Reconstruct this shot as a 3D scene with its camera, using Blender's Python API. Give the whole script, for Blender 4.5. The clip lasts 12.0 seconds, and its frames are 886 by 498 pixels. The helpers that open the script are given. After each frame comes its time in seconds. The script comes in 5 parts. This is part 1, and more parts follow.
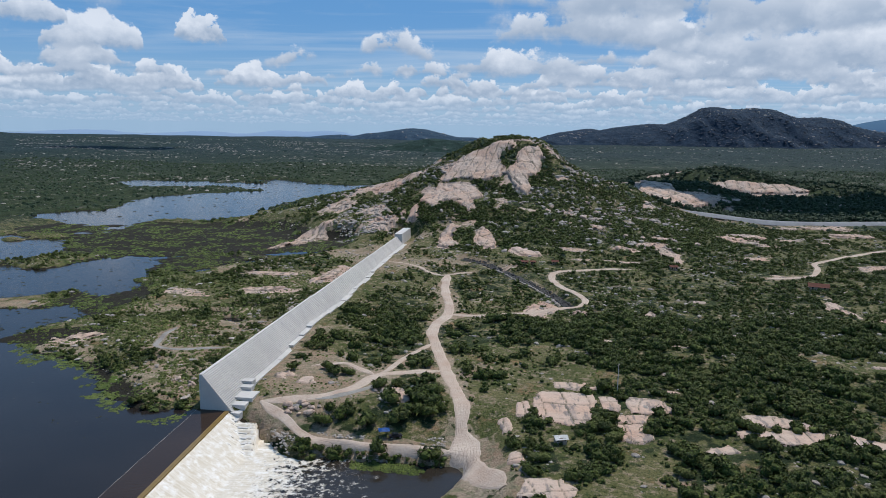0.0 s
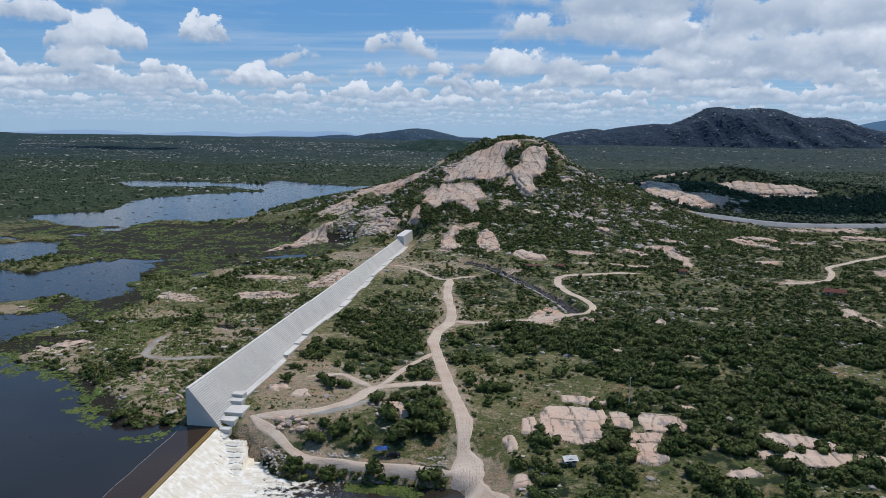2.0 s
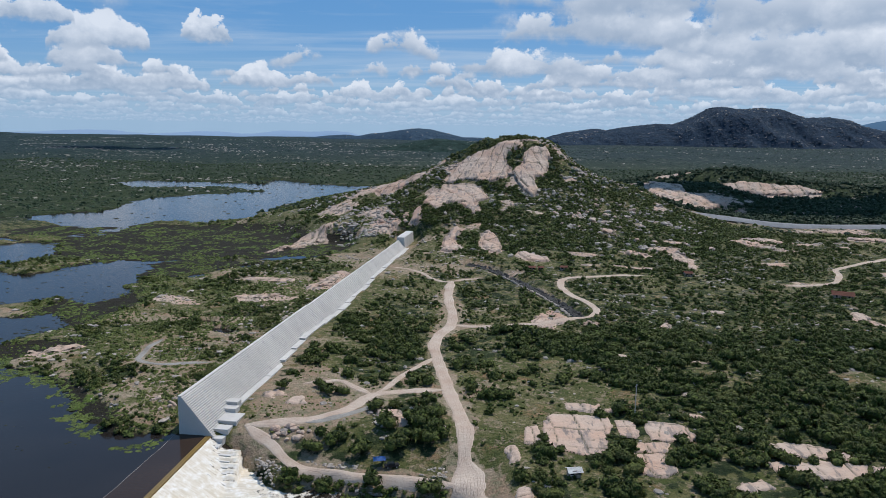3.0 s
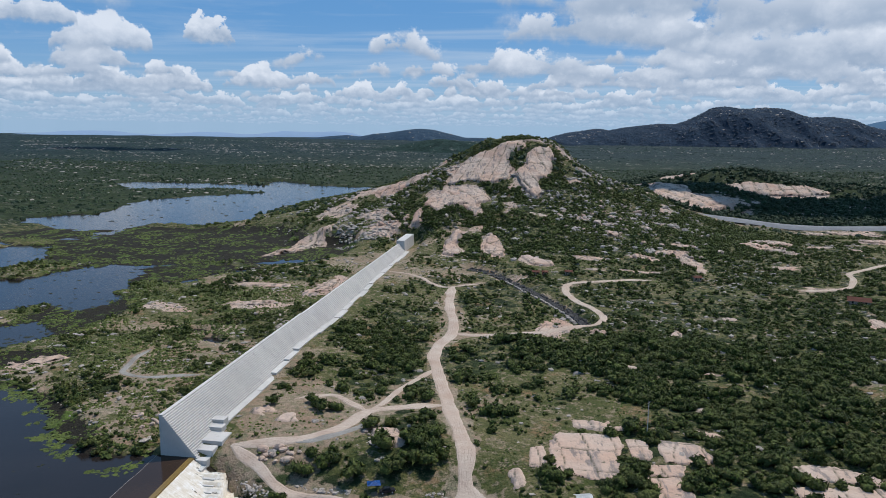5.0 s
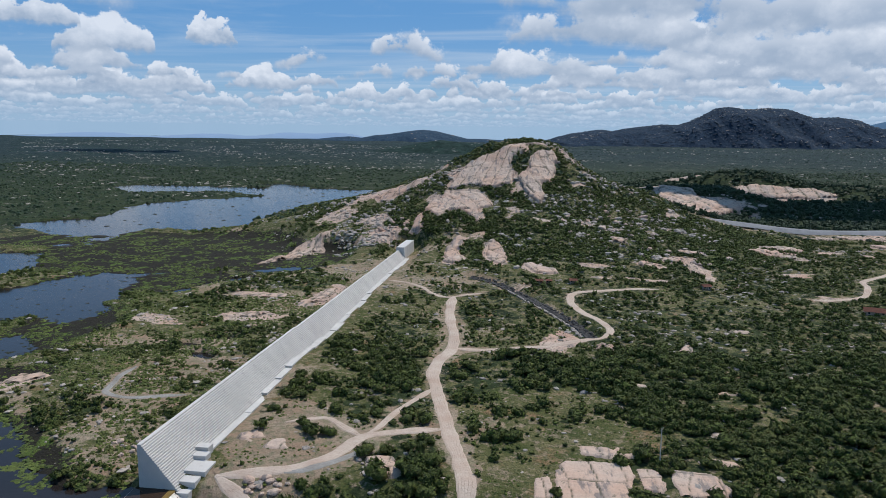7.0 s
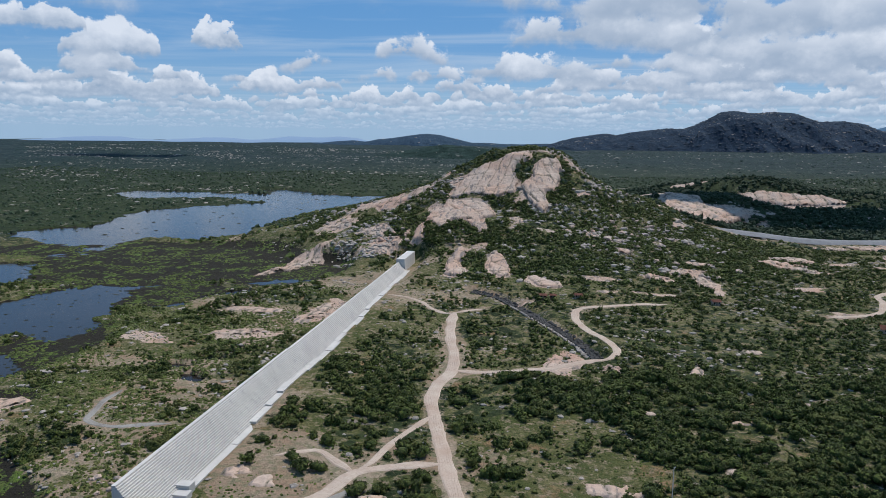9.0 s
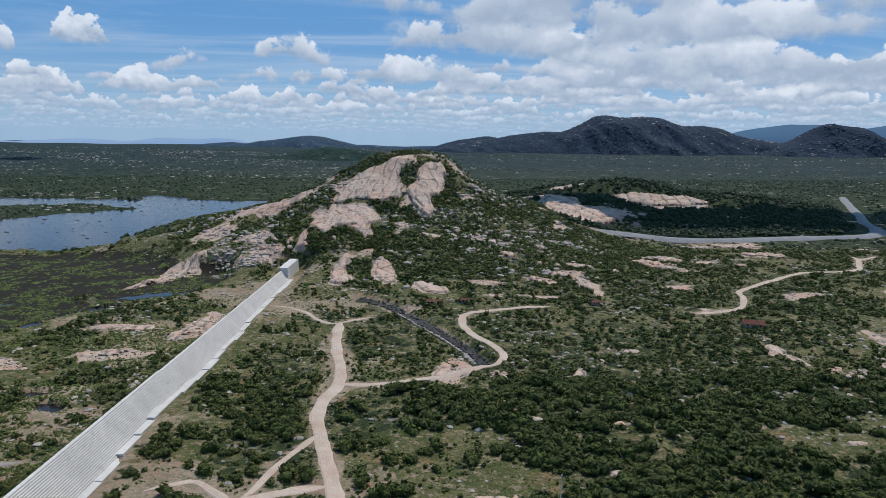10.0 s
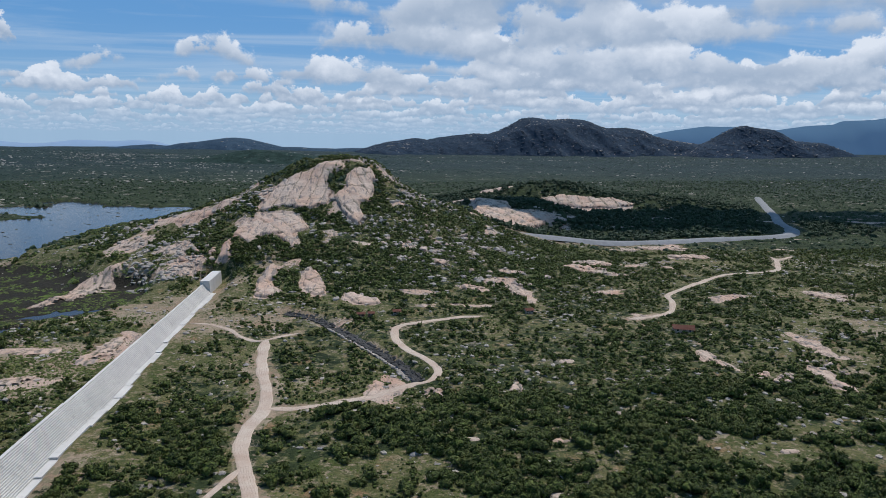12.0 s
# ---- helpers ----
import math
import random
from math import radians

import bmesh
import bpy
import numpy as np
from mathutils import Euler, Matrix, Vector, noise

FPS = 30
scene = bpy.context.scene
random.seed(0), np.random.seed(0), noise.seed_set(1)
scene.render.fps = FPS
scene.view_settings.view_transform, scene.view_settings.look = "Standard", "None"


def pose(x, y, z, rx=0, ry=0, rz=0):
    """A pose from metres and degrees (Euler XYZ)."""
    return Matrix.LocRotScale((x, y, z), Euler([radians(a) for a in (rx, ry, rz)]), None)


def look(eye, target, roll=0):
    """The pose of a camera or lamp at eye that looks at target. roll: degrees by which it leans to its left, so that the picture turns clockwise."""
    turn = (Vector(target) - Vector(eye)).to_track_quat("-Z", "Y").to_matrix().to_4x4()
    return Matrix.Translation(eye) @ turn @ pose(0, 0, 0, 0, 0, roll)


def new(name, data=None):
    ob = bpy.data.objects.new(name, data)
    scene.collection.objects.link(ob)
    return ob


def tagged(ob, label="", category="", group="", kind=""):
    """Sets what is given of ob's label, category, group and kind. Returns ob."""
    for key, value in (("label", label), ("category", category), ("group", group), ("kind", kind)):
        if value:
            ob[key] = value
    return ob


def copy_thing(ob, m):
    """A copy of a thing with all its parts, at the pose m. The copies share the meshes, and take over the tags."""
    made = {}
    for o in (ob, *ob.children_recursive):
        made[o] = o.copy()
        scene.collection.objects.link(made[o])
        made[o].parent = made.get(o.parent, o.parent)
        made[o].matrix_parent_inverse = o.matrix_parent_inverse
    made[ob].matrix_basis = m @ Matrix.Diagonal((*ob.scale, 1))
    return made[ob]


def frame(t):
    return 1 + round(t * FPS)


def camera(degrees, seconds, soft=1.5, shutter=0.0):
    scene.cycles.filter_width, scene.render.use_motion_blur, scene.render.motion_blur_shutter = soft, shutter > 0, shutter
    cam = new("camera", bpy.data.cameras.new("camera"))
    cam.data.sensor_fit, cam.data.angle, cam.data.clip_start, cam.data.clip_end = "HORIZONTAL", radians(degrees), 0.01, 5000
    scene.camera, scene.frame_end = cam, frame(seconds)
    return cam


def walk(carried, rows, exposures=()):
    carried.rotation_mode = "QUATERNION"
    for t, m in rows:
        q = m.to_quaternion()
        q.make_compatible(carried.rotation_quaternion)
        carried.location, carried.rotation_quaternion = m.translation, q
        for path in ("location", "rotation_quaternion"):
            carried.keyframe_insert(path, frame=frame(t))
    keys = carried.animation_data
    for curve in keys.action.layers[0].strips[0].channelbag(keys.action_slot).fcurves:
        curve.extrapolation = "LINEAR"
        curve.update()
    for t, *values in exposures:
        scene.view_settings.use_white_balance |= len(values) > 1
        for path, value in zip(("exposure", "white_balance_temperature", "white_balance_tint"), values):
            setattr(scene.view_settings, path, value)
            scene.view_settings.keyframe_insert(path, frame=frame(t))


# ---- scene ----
cam = camera(64.8, 12.0, soft=0.5)
PATH = [
    (0, (0.035, 2.648, 86.947), (-0.132, 4.614, 86.622), 0.8),
    (0.5, (-0.076, 5.859, 86.89), (-0.246, 7.825, 86.564), 0.8),
    (1, (-0.19, 9.073, 86.828), (-0.363, 11.039, 86.504), 0.8),
    (1.5, (-0.299, 12.28, 86.786), (-0.474, 14.245, 86.461), 0.8),
    (2, (-0.408, 15.509, 86.778), (-0.585, 17.475, 86.453), 0.8),
    (2.5, (-0.5, 18.743, 86.762), (-0.681, 20.708, 86.436), 0.8),
    (3, (-0.59, 22.039, 86.754), (-0.772, 24.004, 86.429), 0.8),
    (5, (-0.942, 35.36, 86.789), (-1.131, 37.324, 86.465), 0.7),
    (5.5, (-1.051, 38.699, 86.987), (-1.242, 40.663, 86.661), 0.7),
    (6, (-1.153, 42.044, 87.419), (-1.346, 44.008, 87.094), 0.7),
    (6.5, (-1.213, 45.336, 88.045), (-1.408, 47.3, 87.722), 0.7),
    (7, (-1.191, 48.591, 88.857), (-1.387, 50.555, 88.535), 0.6),
    (9, (-0.658, 61.281, 92.651), (-0.866, 63.245, 92.338), 0.6),
    (9.5, (-0.378, 64.305, 93.611), (-0.588, 66.269, 93.299), 0.6),
    (9.7, (-0.259, 65.439, 93.986), (-0.465, 67.404, 93.677), 0.7),
    (9.8, (-0.2, 66.006, 94.174), (-0.308, 67.98, 93.867), 0.7),
    (9.9, (-0.14, 66.574, 94.361), (-0.146, 68.55, 94.056), 0.7),
    (10, (-0.081, 67.141, 94.549), (0.033, 69.114, 94.245), 0.8),
    (10.1, (-0.048, 67.676, 94.722), (0.176, 69.64, 94.419), 0.7),
    (10.2, (-0.015, 68.211, 94.895), (0.315, 70.16, 94.593), 0.7),
    (10.3, (0.018, 68.745, 95.068), (0.434, 70.678, 94.766), 0.6),
    (10.4, (0.051, 69.28, 95.241), (0.532, 71.198, 94.94), 0.6),
    (10.5, (0.084, 69.815, 95.414), (0.584, 71.728, 95.114), 0.5),
    (11, (0.229, 72.47, 96.195), (0.673, 74.397, 95.898), 0.6),
    (11.5, (0.429, 75.165, 96.909), (0.798, 77.108, 96.611), 0.7),
    (12, (0.657, 77.9, 97.591), (0.968, 79.853, 97.293), 0.7),
]
walk(cam, [(t, look(eye, target, roll)) for t, eye, target, roll in PATH], [(0, 0.0, 6080, 12), (12, 0.0, 6080, 12)])

# ---- light: high sun with scattered cumulus ----
SUN_DIR = Vector((0.24, 0.40, 0.88)).normalized()
sun_data = bpy.data.lights.new("sun", "SUN")
sun_data.energy, sun_data.angle, sun_data.color = 3.85, radians(0.6), (1.0, 0.925, 0.80)
sun_lamp = new("sun", sun_data)
sun_lamp.matrix_world = look(SUN_DIR * 900, (0, 0, 0))


class Nodes:
    """Short hand for a node tree."""

    def __init__(self, tree):
        self.tree = tree
        tree.nodes.clear()

    def add(self, kind, values=None, **props):
        n = self.tree.nodes.new(kind)
        for key, value in props.items():
            setattr(n, key, value)
        for key, value in (values or {}).items():
            self.put(n.inputs[key], value)
        return n

    def put(self, socket, value):
        if isinstance(value, bpy.types.NodeSocket):
            self.tree.links.new(value, socket)
        elif isinstance(value, tuple) and len(value) == 3 and socket.type == "RGBA":
            socket.default_value = (*value, 1)
        else:
            socket.default_value = value

    def math(self, op, a, b=0.0, c=0.0, clamp=False):
        n = self.add("ShaderNodeMath", {0: a, 1: b, 2: c}, operation=op, use_clamp=clamp)
        return n.outputs[0]

    def span(self, v, a, b, lo=0.0, hi=1.0, smooth=False):
        n = self.add("ShaderNodeMapRange", {0: v, 1: a, 2: b, 3: lo, 4: hi},
                     interpolation_type="SMOOTHSTEP" if smooth else "LINEAR")
        return n.outputs[0]

    def mix(self, f, a, b):
        n = self.add("ShaderNodeMix", data_type="RGBA")
        self.put(n.inputs[0], f), self.put(n.inputs[6], a), self.put(n.inputs[7], b)
        return n.outputs[2]

    def noise(self, vec, scale, detail=4.0, rough=0.55, distort=0.0):
        n = self.add("ShaderNodeTexNoise", {"Vector": vec, "Scale": scale, "Detail": detail, "Roughness": rough, "Distortion": distort})
        return n.outputs["Fac"]

    def scaled(self, vec, x, y, z):
        return self.add("ShaderNodeVectorMath", {0: vec, 1: (x, y, z)}, operation="MULTIPLY").outputs[0]


def sky_world():
    """Blue sky with a level field of cumulus that crowds together towards the horizon."""
    world = bpy.data.worlds.new("sky")
    scene.world = world
    world.use_nodes = True
    N = Nodes(world.node_tree)
    sky = N.add("ShaderNodeTexSky", sky_type="NISHITA", sun_disc=False)
    sky.sun_elevation = math.asin(SUN_DIR.z)
    sky.sun_rotation = math.atan2(SUN_DIR.x, SUN_DIR.y)
    sky.air_density, sky.dust_density, sky.ozone_density = 1.0, 0.3, 4.0
    way = N.add("ShaderNodeTexCoord").outputs["Generated"]
    x, y, z = N.add("ShaderNodeSeparateXYZ", {0: way}).outputs
    up = N.math("MAXIMUM", z, 0.012)
    plan_x, plan_y = N.math("DIVIDE", x, up), N.math("DIVIDE", y, up)
    az = N.math("ARCTAN2", x, y)
    tone = N.add("ShaderNodeVectorMath", {0: sky.outputs[0], "Scale": 0.10}, operation="SCALE").outputs[0]
    tone = N.mix(N.span(up, 0.0, 0.17, 0.0, 1.0, True), N.mix(0.6, tone, (0.27, 0.50, 0.76)), N.mix(0.75, tone, (0.115, 0.345, 0.68)))
    # thin high veil, drawn out in streaks
    flat = N.add("ShaderNodeCombineXYZ", {0: plan_x, 1: plan_y, 2: 3.0}).outputs[0]
    veil = N.noise(N.scaled(flat, 0.16, 0.42, 1.0), 1.0, 6.0, 0.62, 0.8)
    tone = N.mix(N.math("MULTIPLY", N.span(veil, 0.44, 0.70, 0.0, 0.75), N.span(az, -0.55, 0.30, 0.55, 1.1)), tone, (0.56, 0.68, 0.80))
    # cumulus: one row of flat-based heaps before the other, larger and higher up as they come nearer
    def heap(tone, rise, base, tall, grow, seed, amount=1.0):
        """Lays one row over the sky; rise is how tall the heaps stand at each bearing, 0 to 1."""
        v = N.add("ShaderNodeCombineXYZ", {0: N.math("MULTIPLY", az, grow), 1: N.math("MULTIPLY", z, grow * 1.15), 2: seed}).outputs[0]
        puff = N.math("SUBTRACT", N.noise(v, 1.0, 6.0, 0.60), 0.5)
        u = N.math("DIVIDE", N.math("SUBTRACT", z, base), tall)
        top = N.math("ADD", rise, N.math("MULTIPLY", N.math("MULTIPLY", puff, 2.1), N.span(rise, 0.0, 0.45, 0.12, 1.0)))
        body = N.math("MULTIPLY", N.span(N.math("ADD", rise, N.math("MULTIPLY", puff, 0.5)), 0.04, 0.24), N.span(N.math("SUBTRACT", top, u), 0.0, 0.16, 0.0, 1.0, True))
        mask = N.math("MULTIPLY", body, N.span(N.math("ADD", u, N.math("MULTIPLY", puff, 0.9)), -0.16, 0.12, 0.0, amount, True))
        lit = N.math("ADD", N.span(u, -0.05, 0.60, 0.20, 0.84), N.math("MULTIPLY", puff, 1.7))
        lit = N.math("ADD", lit, N.span(N.math("SUBTRACT", top, u), 0.30, 0.0, 0.0, 0.20), clamp=True)
        return N.mix(mask, tone, N.mix(lit, (0.26, 0.375, 0.52), (0.85, 0.90, 0.95)))

    east = N.span(az, -0.34, 0.26, 0.0, 1.0, True)
    for k in range(ROWS):
        e = 0.0118 * 1.205 ** k
        high = min(1.0, max(0.0, (e - 0.06) / 0.05))
        v = N.add("ShaderNodeCombineXYZ", {0: N.math("MULTIPLY", az, (0.95 - 0.25 * high) / e), 1: 3.7 * k, 2: 0.5}).outputs[0]
        n = N.noise(v, 1.0, 2.0, 0.5)
        wave = N.math("MULTIPLY", N.math("SUBTRACT", N.noise(v, 0.55, 1.0), 0.5), (0.5 + 0.6 * high) * e)
        # the blue gap over the lake, and the crowded east
        floor_ = N.math("ADD", 0.385 + 0.25 * high, N.math("MULTIPLY", east, -0.02 - 0.33 * high))
        rise = N.span(N.math("SUBTRACT", n, floor_), 0.0, 0.24 + 0.26 * high, 0.0, 1.0)
        rise = N.math("MULTIPLY", N.math("POWER", rise, 0.62 + 0.28 * high), N.span(N.noise(v, 0.31, 1.0), 0.35, 0.65, 0.55, 1.25))
        tone = heap(tone, rise, N.math("ADD", wave, e), (0.46 + 0.12 * high) * e, (2.5 - 0.7 * high) / e, 2.3 * k)
        for a, base, wide, tall in LONE:
            if base > e >= base / 1.205:
                dx = N.math("DIVIDE", N.math("SUBTRACT", az, a), wide)
                dome = N.math("SQRT", N.math("MAXIMUM", N.math("SUBTRACT", 1.0, N.math("MULTIPLY", dx, dx)), 0.0))
                tone = heap(tone, dome, base, tall, 3.2 / (wide * 2.2), 5.1 + a, 0.96)
    # the air thickens towards the horizon
    tone = N.mix(N.span(z, 0.003, 0.070, 0.80, 0.0, True), tone, (0.38, 0.55, 0.72))
    sheet = N.add("ShaderNodeBackground", {"Color": tone, "Strength": 0.86})
    N.add("ShaderNodeOutputWorld", {"Surface": sheet.outputs[0]})


# lone heaps in the blue gap: bearing, base, half width and height, in radians
LONE = [(-0.54, 0.1015, 0.060, 0.040), (-0.4125, 0.1158, 0.034, 0.036), (-0.615, 0.128, 0.050, 0.030), (-0.598, 0.0513, 0.024, 0.027), (-0.546, 0.055, 0.030, 0.027), (-0.49, 0.050, 0.02, 0.018), (-0.47, 0.072, 0.026, 0.018)]
ROWS = 16
sky_world()

# ---- materials ----
def material(name, rough=0.9, metal=0.0, spec=0.3):
    m = bpy.data.materials.new(name)
    m.use_nodes = True
    N = Nodes(m.node_tree)
    shader = N.add("ShaderNodeBsdfPrincipled", {"Roughness": rough, "Metallic": metal, "Specular IOR Level": spec})
    N.add("ShaderNodeOutputMaterial", {"Surface": shader.outputs[0]})
    return m, N, shader


def place(N):
    return N.add("ShaderNodeNewGeometry").outputs["Position"]


def bump(N, shader, height, distance, strength=1.0):
    N.put(shader.inputs["Normal"], N.add("ShaderNodeBump", {"Height": height, "Distance": distance, "Strength": strength}).outputs[0])


def rock_colour(N, p):
    """Pale pink granite with grey lichen, ochre stains and dark water streaks."""
    tint = N.mix(N.span(N.noise(p, 0.05, 4.0), 0.38, 0.62), (0.465, 0.315, 0.232), (0.475, 0.368, 0.293))
    tint = N.mix(N.span(N.noise(p, 0.022, 3.0, 0.6), 0.56, 0.68, 0.0, 0.7), tint, (0.43, 0.25, 0.175))
    streak = N.noise(N.scaled(p, 0.34, 0.10, 0.04), 1.0, 5.0, 0.66)
    tint = N.mix(N.span(streak, 0.53, 0.61, 0.0, 0.8), tint, (0.16, 0.14, 0.13))
    runs = N.noise(N.scaled(p, 0.11, 0.030, 0.030), 1.0, 6.0, 0.7)
    tint = N.mix(N.span(runs, 0.56, 0.63, 0.0, 0.55), tint, (0.22, 0.195, 0.18))
    grain = N.noise(p, 1.3, 6.0, 0.72)
    tint = N.mix(N.span(grain, 0.50, 0.70, 0.0, 0.5), tint, (0.24, 0.205, 0.18))
    tint = N.mix(N.span(N.noise(p, 0.4, 5.0, 0.7), 0.62, 0.70, 0.0, 0.8), tint, (0.06, 0.068, 0.036))
    return tint


def make_ground():
    m, N, s = material("ground_cover", 0.95, 0.0, 0.15)
    p = place(N)
    rock_m = N.add("ShaderNodeAttribute", attribute_name="rock").outputs["Fac"]
    dirt_m = N.add("ShaderNodeAttribute", attribute_name="dirt").outputs["Fac"]
    wet_m = N.add("ShaderNodeAttribute", attribute_name="wet").outputs["Fac"]
    wood_m = N.add("ShaderNodeAttribute", attribute_name="wood").outputs["Fac"]
    edge = N.noise(p, 0.22, 6.0, 0.65)
    fine = N.noise(p, 1.1, 5.0, 0.7)
    patch = N.noise(p, 0.38, 6.0, 0.7)
    grass = N.mix(N.span(N.noise(p, 0.07, 5.0, 0.65), 0.38, 0.62), (0.062, 0.074, 0.019), (0.145, 0.130, 0.056))
    grass = N.mix(N.span(patch, 0.51, 0.61), grass, (0.27, 0.205, 0.140))
    grass = N.mix(N.span(N.noise(p, 0.06, 6.0, 0.7), 0.57, 0.66, 0.0, 0.8), grass, (0.26, 0.155, 0.085))
    grass = N.mix(N.span(fine, 0.47, 0.66), grass, (0.035, 0.052, 0.016))
    dirt = N.mix(N.span(N.noise(p, 0.05, 5.0, 0.6), 0.35, 0.68), (0.33, 0.262, 0.188), (0.27, 0.175, 0.112))
    dirt = N.mix(N.span(patch, 0.47, 0.60, 0.0, 0.85), dirt, (0.165, 0.16, 0.090))
    dirt = N.mix(N.span(fine, 0.48, 0.72, 0.0, 0.7), dirt, (0.12, 0.105, 0.07))
    # distance haze painted in: far woods go blue-green, their pale spots weaken
    haze_m = N.add("ShaderNodeAttribute", attribute_name="far").outputs["Fac"]
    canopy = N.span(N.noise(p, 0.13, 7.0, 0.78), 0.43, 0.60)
    wood = N.mix(haze_m, N.mix(canopy, (0.011, 0.020, 0.007), (0.040, 0.054, 0.019)), N.mix(canopy, (0.006, 0.017, 0.018), (0.019, 0.038, 0.037)))
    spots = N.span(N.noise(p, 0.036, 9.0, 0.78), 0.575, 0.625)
    wood = N.mix(N.math("MULTIPLY", spots, N.span(haze_m, 0.0, 1.0, 1.0, 0.6)), wood, (0.22, 0.19, 0.155))
    weed = N.mix(N.span(N.noise(N.scaled(p, 1.0, 0.6, 1.0), 0.10, 7.0, 0.72), 0.55, 0.61), (0.022, 0.019, 0.013), (0.090, 0.130, 0.026))

    def pick(value):
        return N.span(N.math("ADD", value, N.math("MULTIPLY", N.math("SUBTRACT", edge, 0.5), 1.2)), 0.44, 0.56, 0.0, 1.0, True)

    c = N.mix(pick(dirt_m), grass, dirt)
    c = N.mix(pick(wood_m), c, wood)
    c = N.mix(pick(wet_m), c, weed)
    c = N.mix(pick(rock_m), c, rock_colour(N, p))
    N.put(s.inputs["Base Color"], c)
    bump(N, s, N.math("ADD", edge, N.math("MULTIPLY", fine, 0.5)), 1.4, 1.0)
    return m


def make_rock():
    m, N, s = material("granite", 0.9, 0.0, 0.2)
    p = place(N)
    joint = N.add("ShaderNodeAttribute", attribute_name="joint").outputs["Fac"]
    filled = N.math("MULTIPLY", joint, N.span(N.noise(p, 0.25, 4.0, 0.7), 0.36, 0.52))
    N.put(s.inputs["Base Color"], N.mix(filled, rock_colour(N, p), (0.045, 0.05, 0.026)))
    bump(N, s, N.noise(p, 0.45, 8.0, 0.66), 0.8, 0.55)
    return m


def make_boulder():
    m, N, s = material("grey_granite", 0.9, 0.0, 0.2)
    p = place(N)
    r = N.add("ShaderNodeNewGeometry").outputs["Random Per Island"]
    c = N.mix(r, (0.29, 0.255, 0.22), (0.44, 0.375, 0.315))
    c = N.mix(N.span(N.noise(p, 0.9, 5.0, 0.7), 0.45, 0.7, 0.0, 0.7), c, (0.15, 0.14, 0.13))
    N.put(s.inputs["Base Color"], c)
    bump(N, s, N.noise(p, 2.0, 5.0, 0.7), 0.3, 0.7)
    return m


def make_leaf(name, dark, light, dry):
    m, N, s = material(name, 0.75, 0.0, 0.25)
    p = place(N)
    r = N.add("ShaderNodeNewGeometry").outputs["Random Per Island"]
    mottle = N.noise(p, 1.9, 4.0, 0.75)
    c = N.mix(N.math("MULTIPLY", N.math("ADD", N.math("POWER", r, 1.7), N.span(mottle, 0.42, 0.60)), 0.5), dark, light)
    kind = N.noise(p, 0.075, 3.0, 0.6)
    c = N.mix(N.span(kind, 0.54, 0.72, 0.0, 0.8), c, dry)
    c = N.mix(N.span(N.noise(p, 0.21, 2.0), 0.52, 0.64, 0.0, 0.45), c, tuple(0.5 * (a + b) for a, b in zip(light, dry)))
    c = N.mix(N.span(N.noise(p, 0.30, 2.0), 0.42, 0.75, 0.0, 0.35), c, dark)
    c = N.mix(N.span(N.noise(p, 4.5, 3.0, 0.7), 0.52, 0.66, 0.0, 0.40), c, dark)
    c = N.mix(N.span(N.noise(p, 0.16, 2.0), 0.66, 0.72, 0.0, 0.5), c, tuple(k * f for k, f in zip(dry, (0.85, 0.74, 0.7))))
    N.put(s.inputs["Base Color"], c)
    bump(N, s, mottle, 0.9, 0.9)
    return m


def make_road(name, a, b):
    m, N, s = material(name, 0.95, 0.0, 0.15)
    p = place(N)
    c = N.mix(N.span(N.noise(p, 0.12, 6.0, 0.65), 0.35, 0.68), a, b)
    across = N.add("ShaderNodeAttribute", attribute_name="across").outputs["Fac"]
    wander = N.math("ADD", N.math("MULTIPLY", across, 3.2), N.math("MULTIPLY", N.noise(p, 0.09, 4.0), 3.0))
    rut = N.math("ABSOLUTE", N.math("SINE", N.math("MULTIPLY", wander, 3.1)))
    rut = N.math("MULTIPLY", N.span(rut, 0.25, 0.0), N.span(N.noise(p, 0.2, 4.0, 0.7), 0.40, 0.60))
    c = N.mix(N.math("MULTIPLY", rut, 0.7), c, tuple(k * 0.55 for k in b))
    c = N.mix(N.span(N.noise(p, 1.3, 5.0, 0.7), 0.50, 0.78, 0.0, 0.45), c, tuple(k * 0.5 for k in b))
    N.put(s.inputs["Base Color"], c)
    bump(N, s, N.math("SUBTRACT", N.noise(p, 0.9, 5.0, 0.7), N.math("MULTIPLY", rut, 0.4)), 0.4, 0.7)
    return m


def make_concrete():
    m, N, s = material("weathered_concrete", 0.85, 0.0, 0.25)
    p = place(N)
    c = N.mix(N.span(N.noise(p, 0.10, 5.0, 0.6), 0.35, 0.70), (0.545, 0.518, 0.482), (0.46, 0.437, 0.41))
    c = N.mix(N.span(N.noise(N.scaled(p, 0.5, 0.5, 0.1), 0.8, 5.0, 0.7), 0.57, 0.76, 0.0, 0.55), c, (0.28, 0.265, 0.25))
    c = N.mix(N.span(N.noise(p, 3.0, 4.0, 0.7), 0.5, 0.8, 0.0, 0.4), c, (0.31, 0.30, 0.29))
    N.put(s.inputs["Base Color"], c)
    bump(N, s, N.noise(p, 4.0, 4.0, 0.6), 0.05, 0.5)
    return m


def make_water(name, colour, scale, rough, height):
    m, N, s = material(name, rough, 0.0, 0.36)
    p = place(N)
    s.inputs["IOR"].default_value = 1.33
    N.put(s.inputs["Base Color"], N.mix(N.span(N.noise(p, 0.02, 3.0), 0.4, 0.65), colour, tuple(k * 1.5 for k in colour)))
    bump(N, s, N.noise(N.scaled(p, 1.0, 1.6, 1.0), scale, 3.0, 0.6), height, 0.5)
    return m


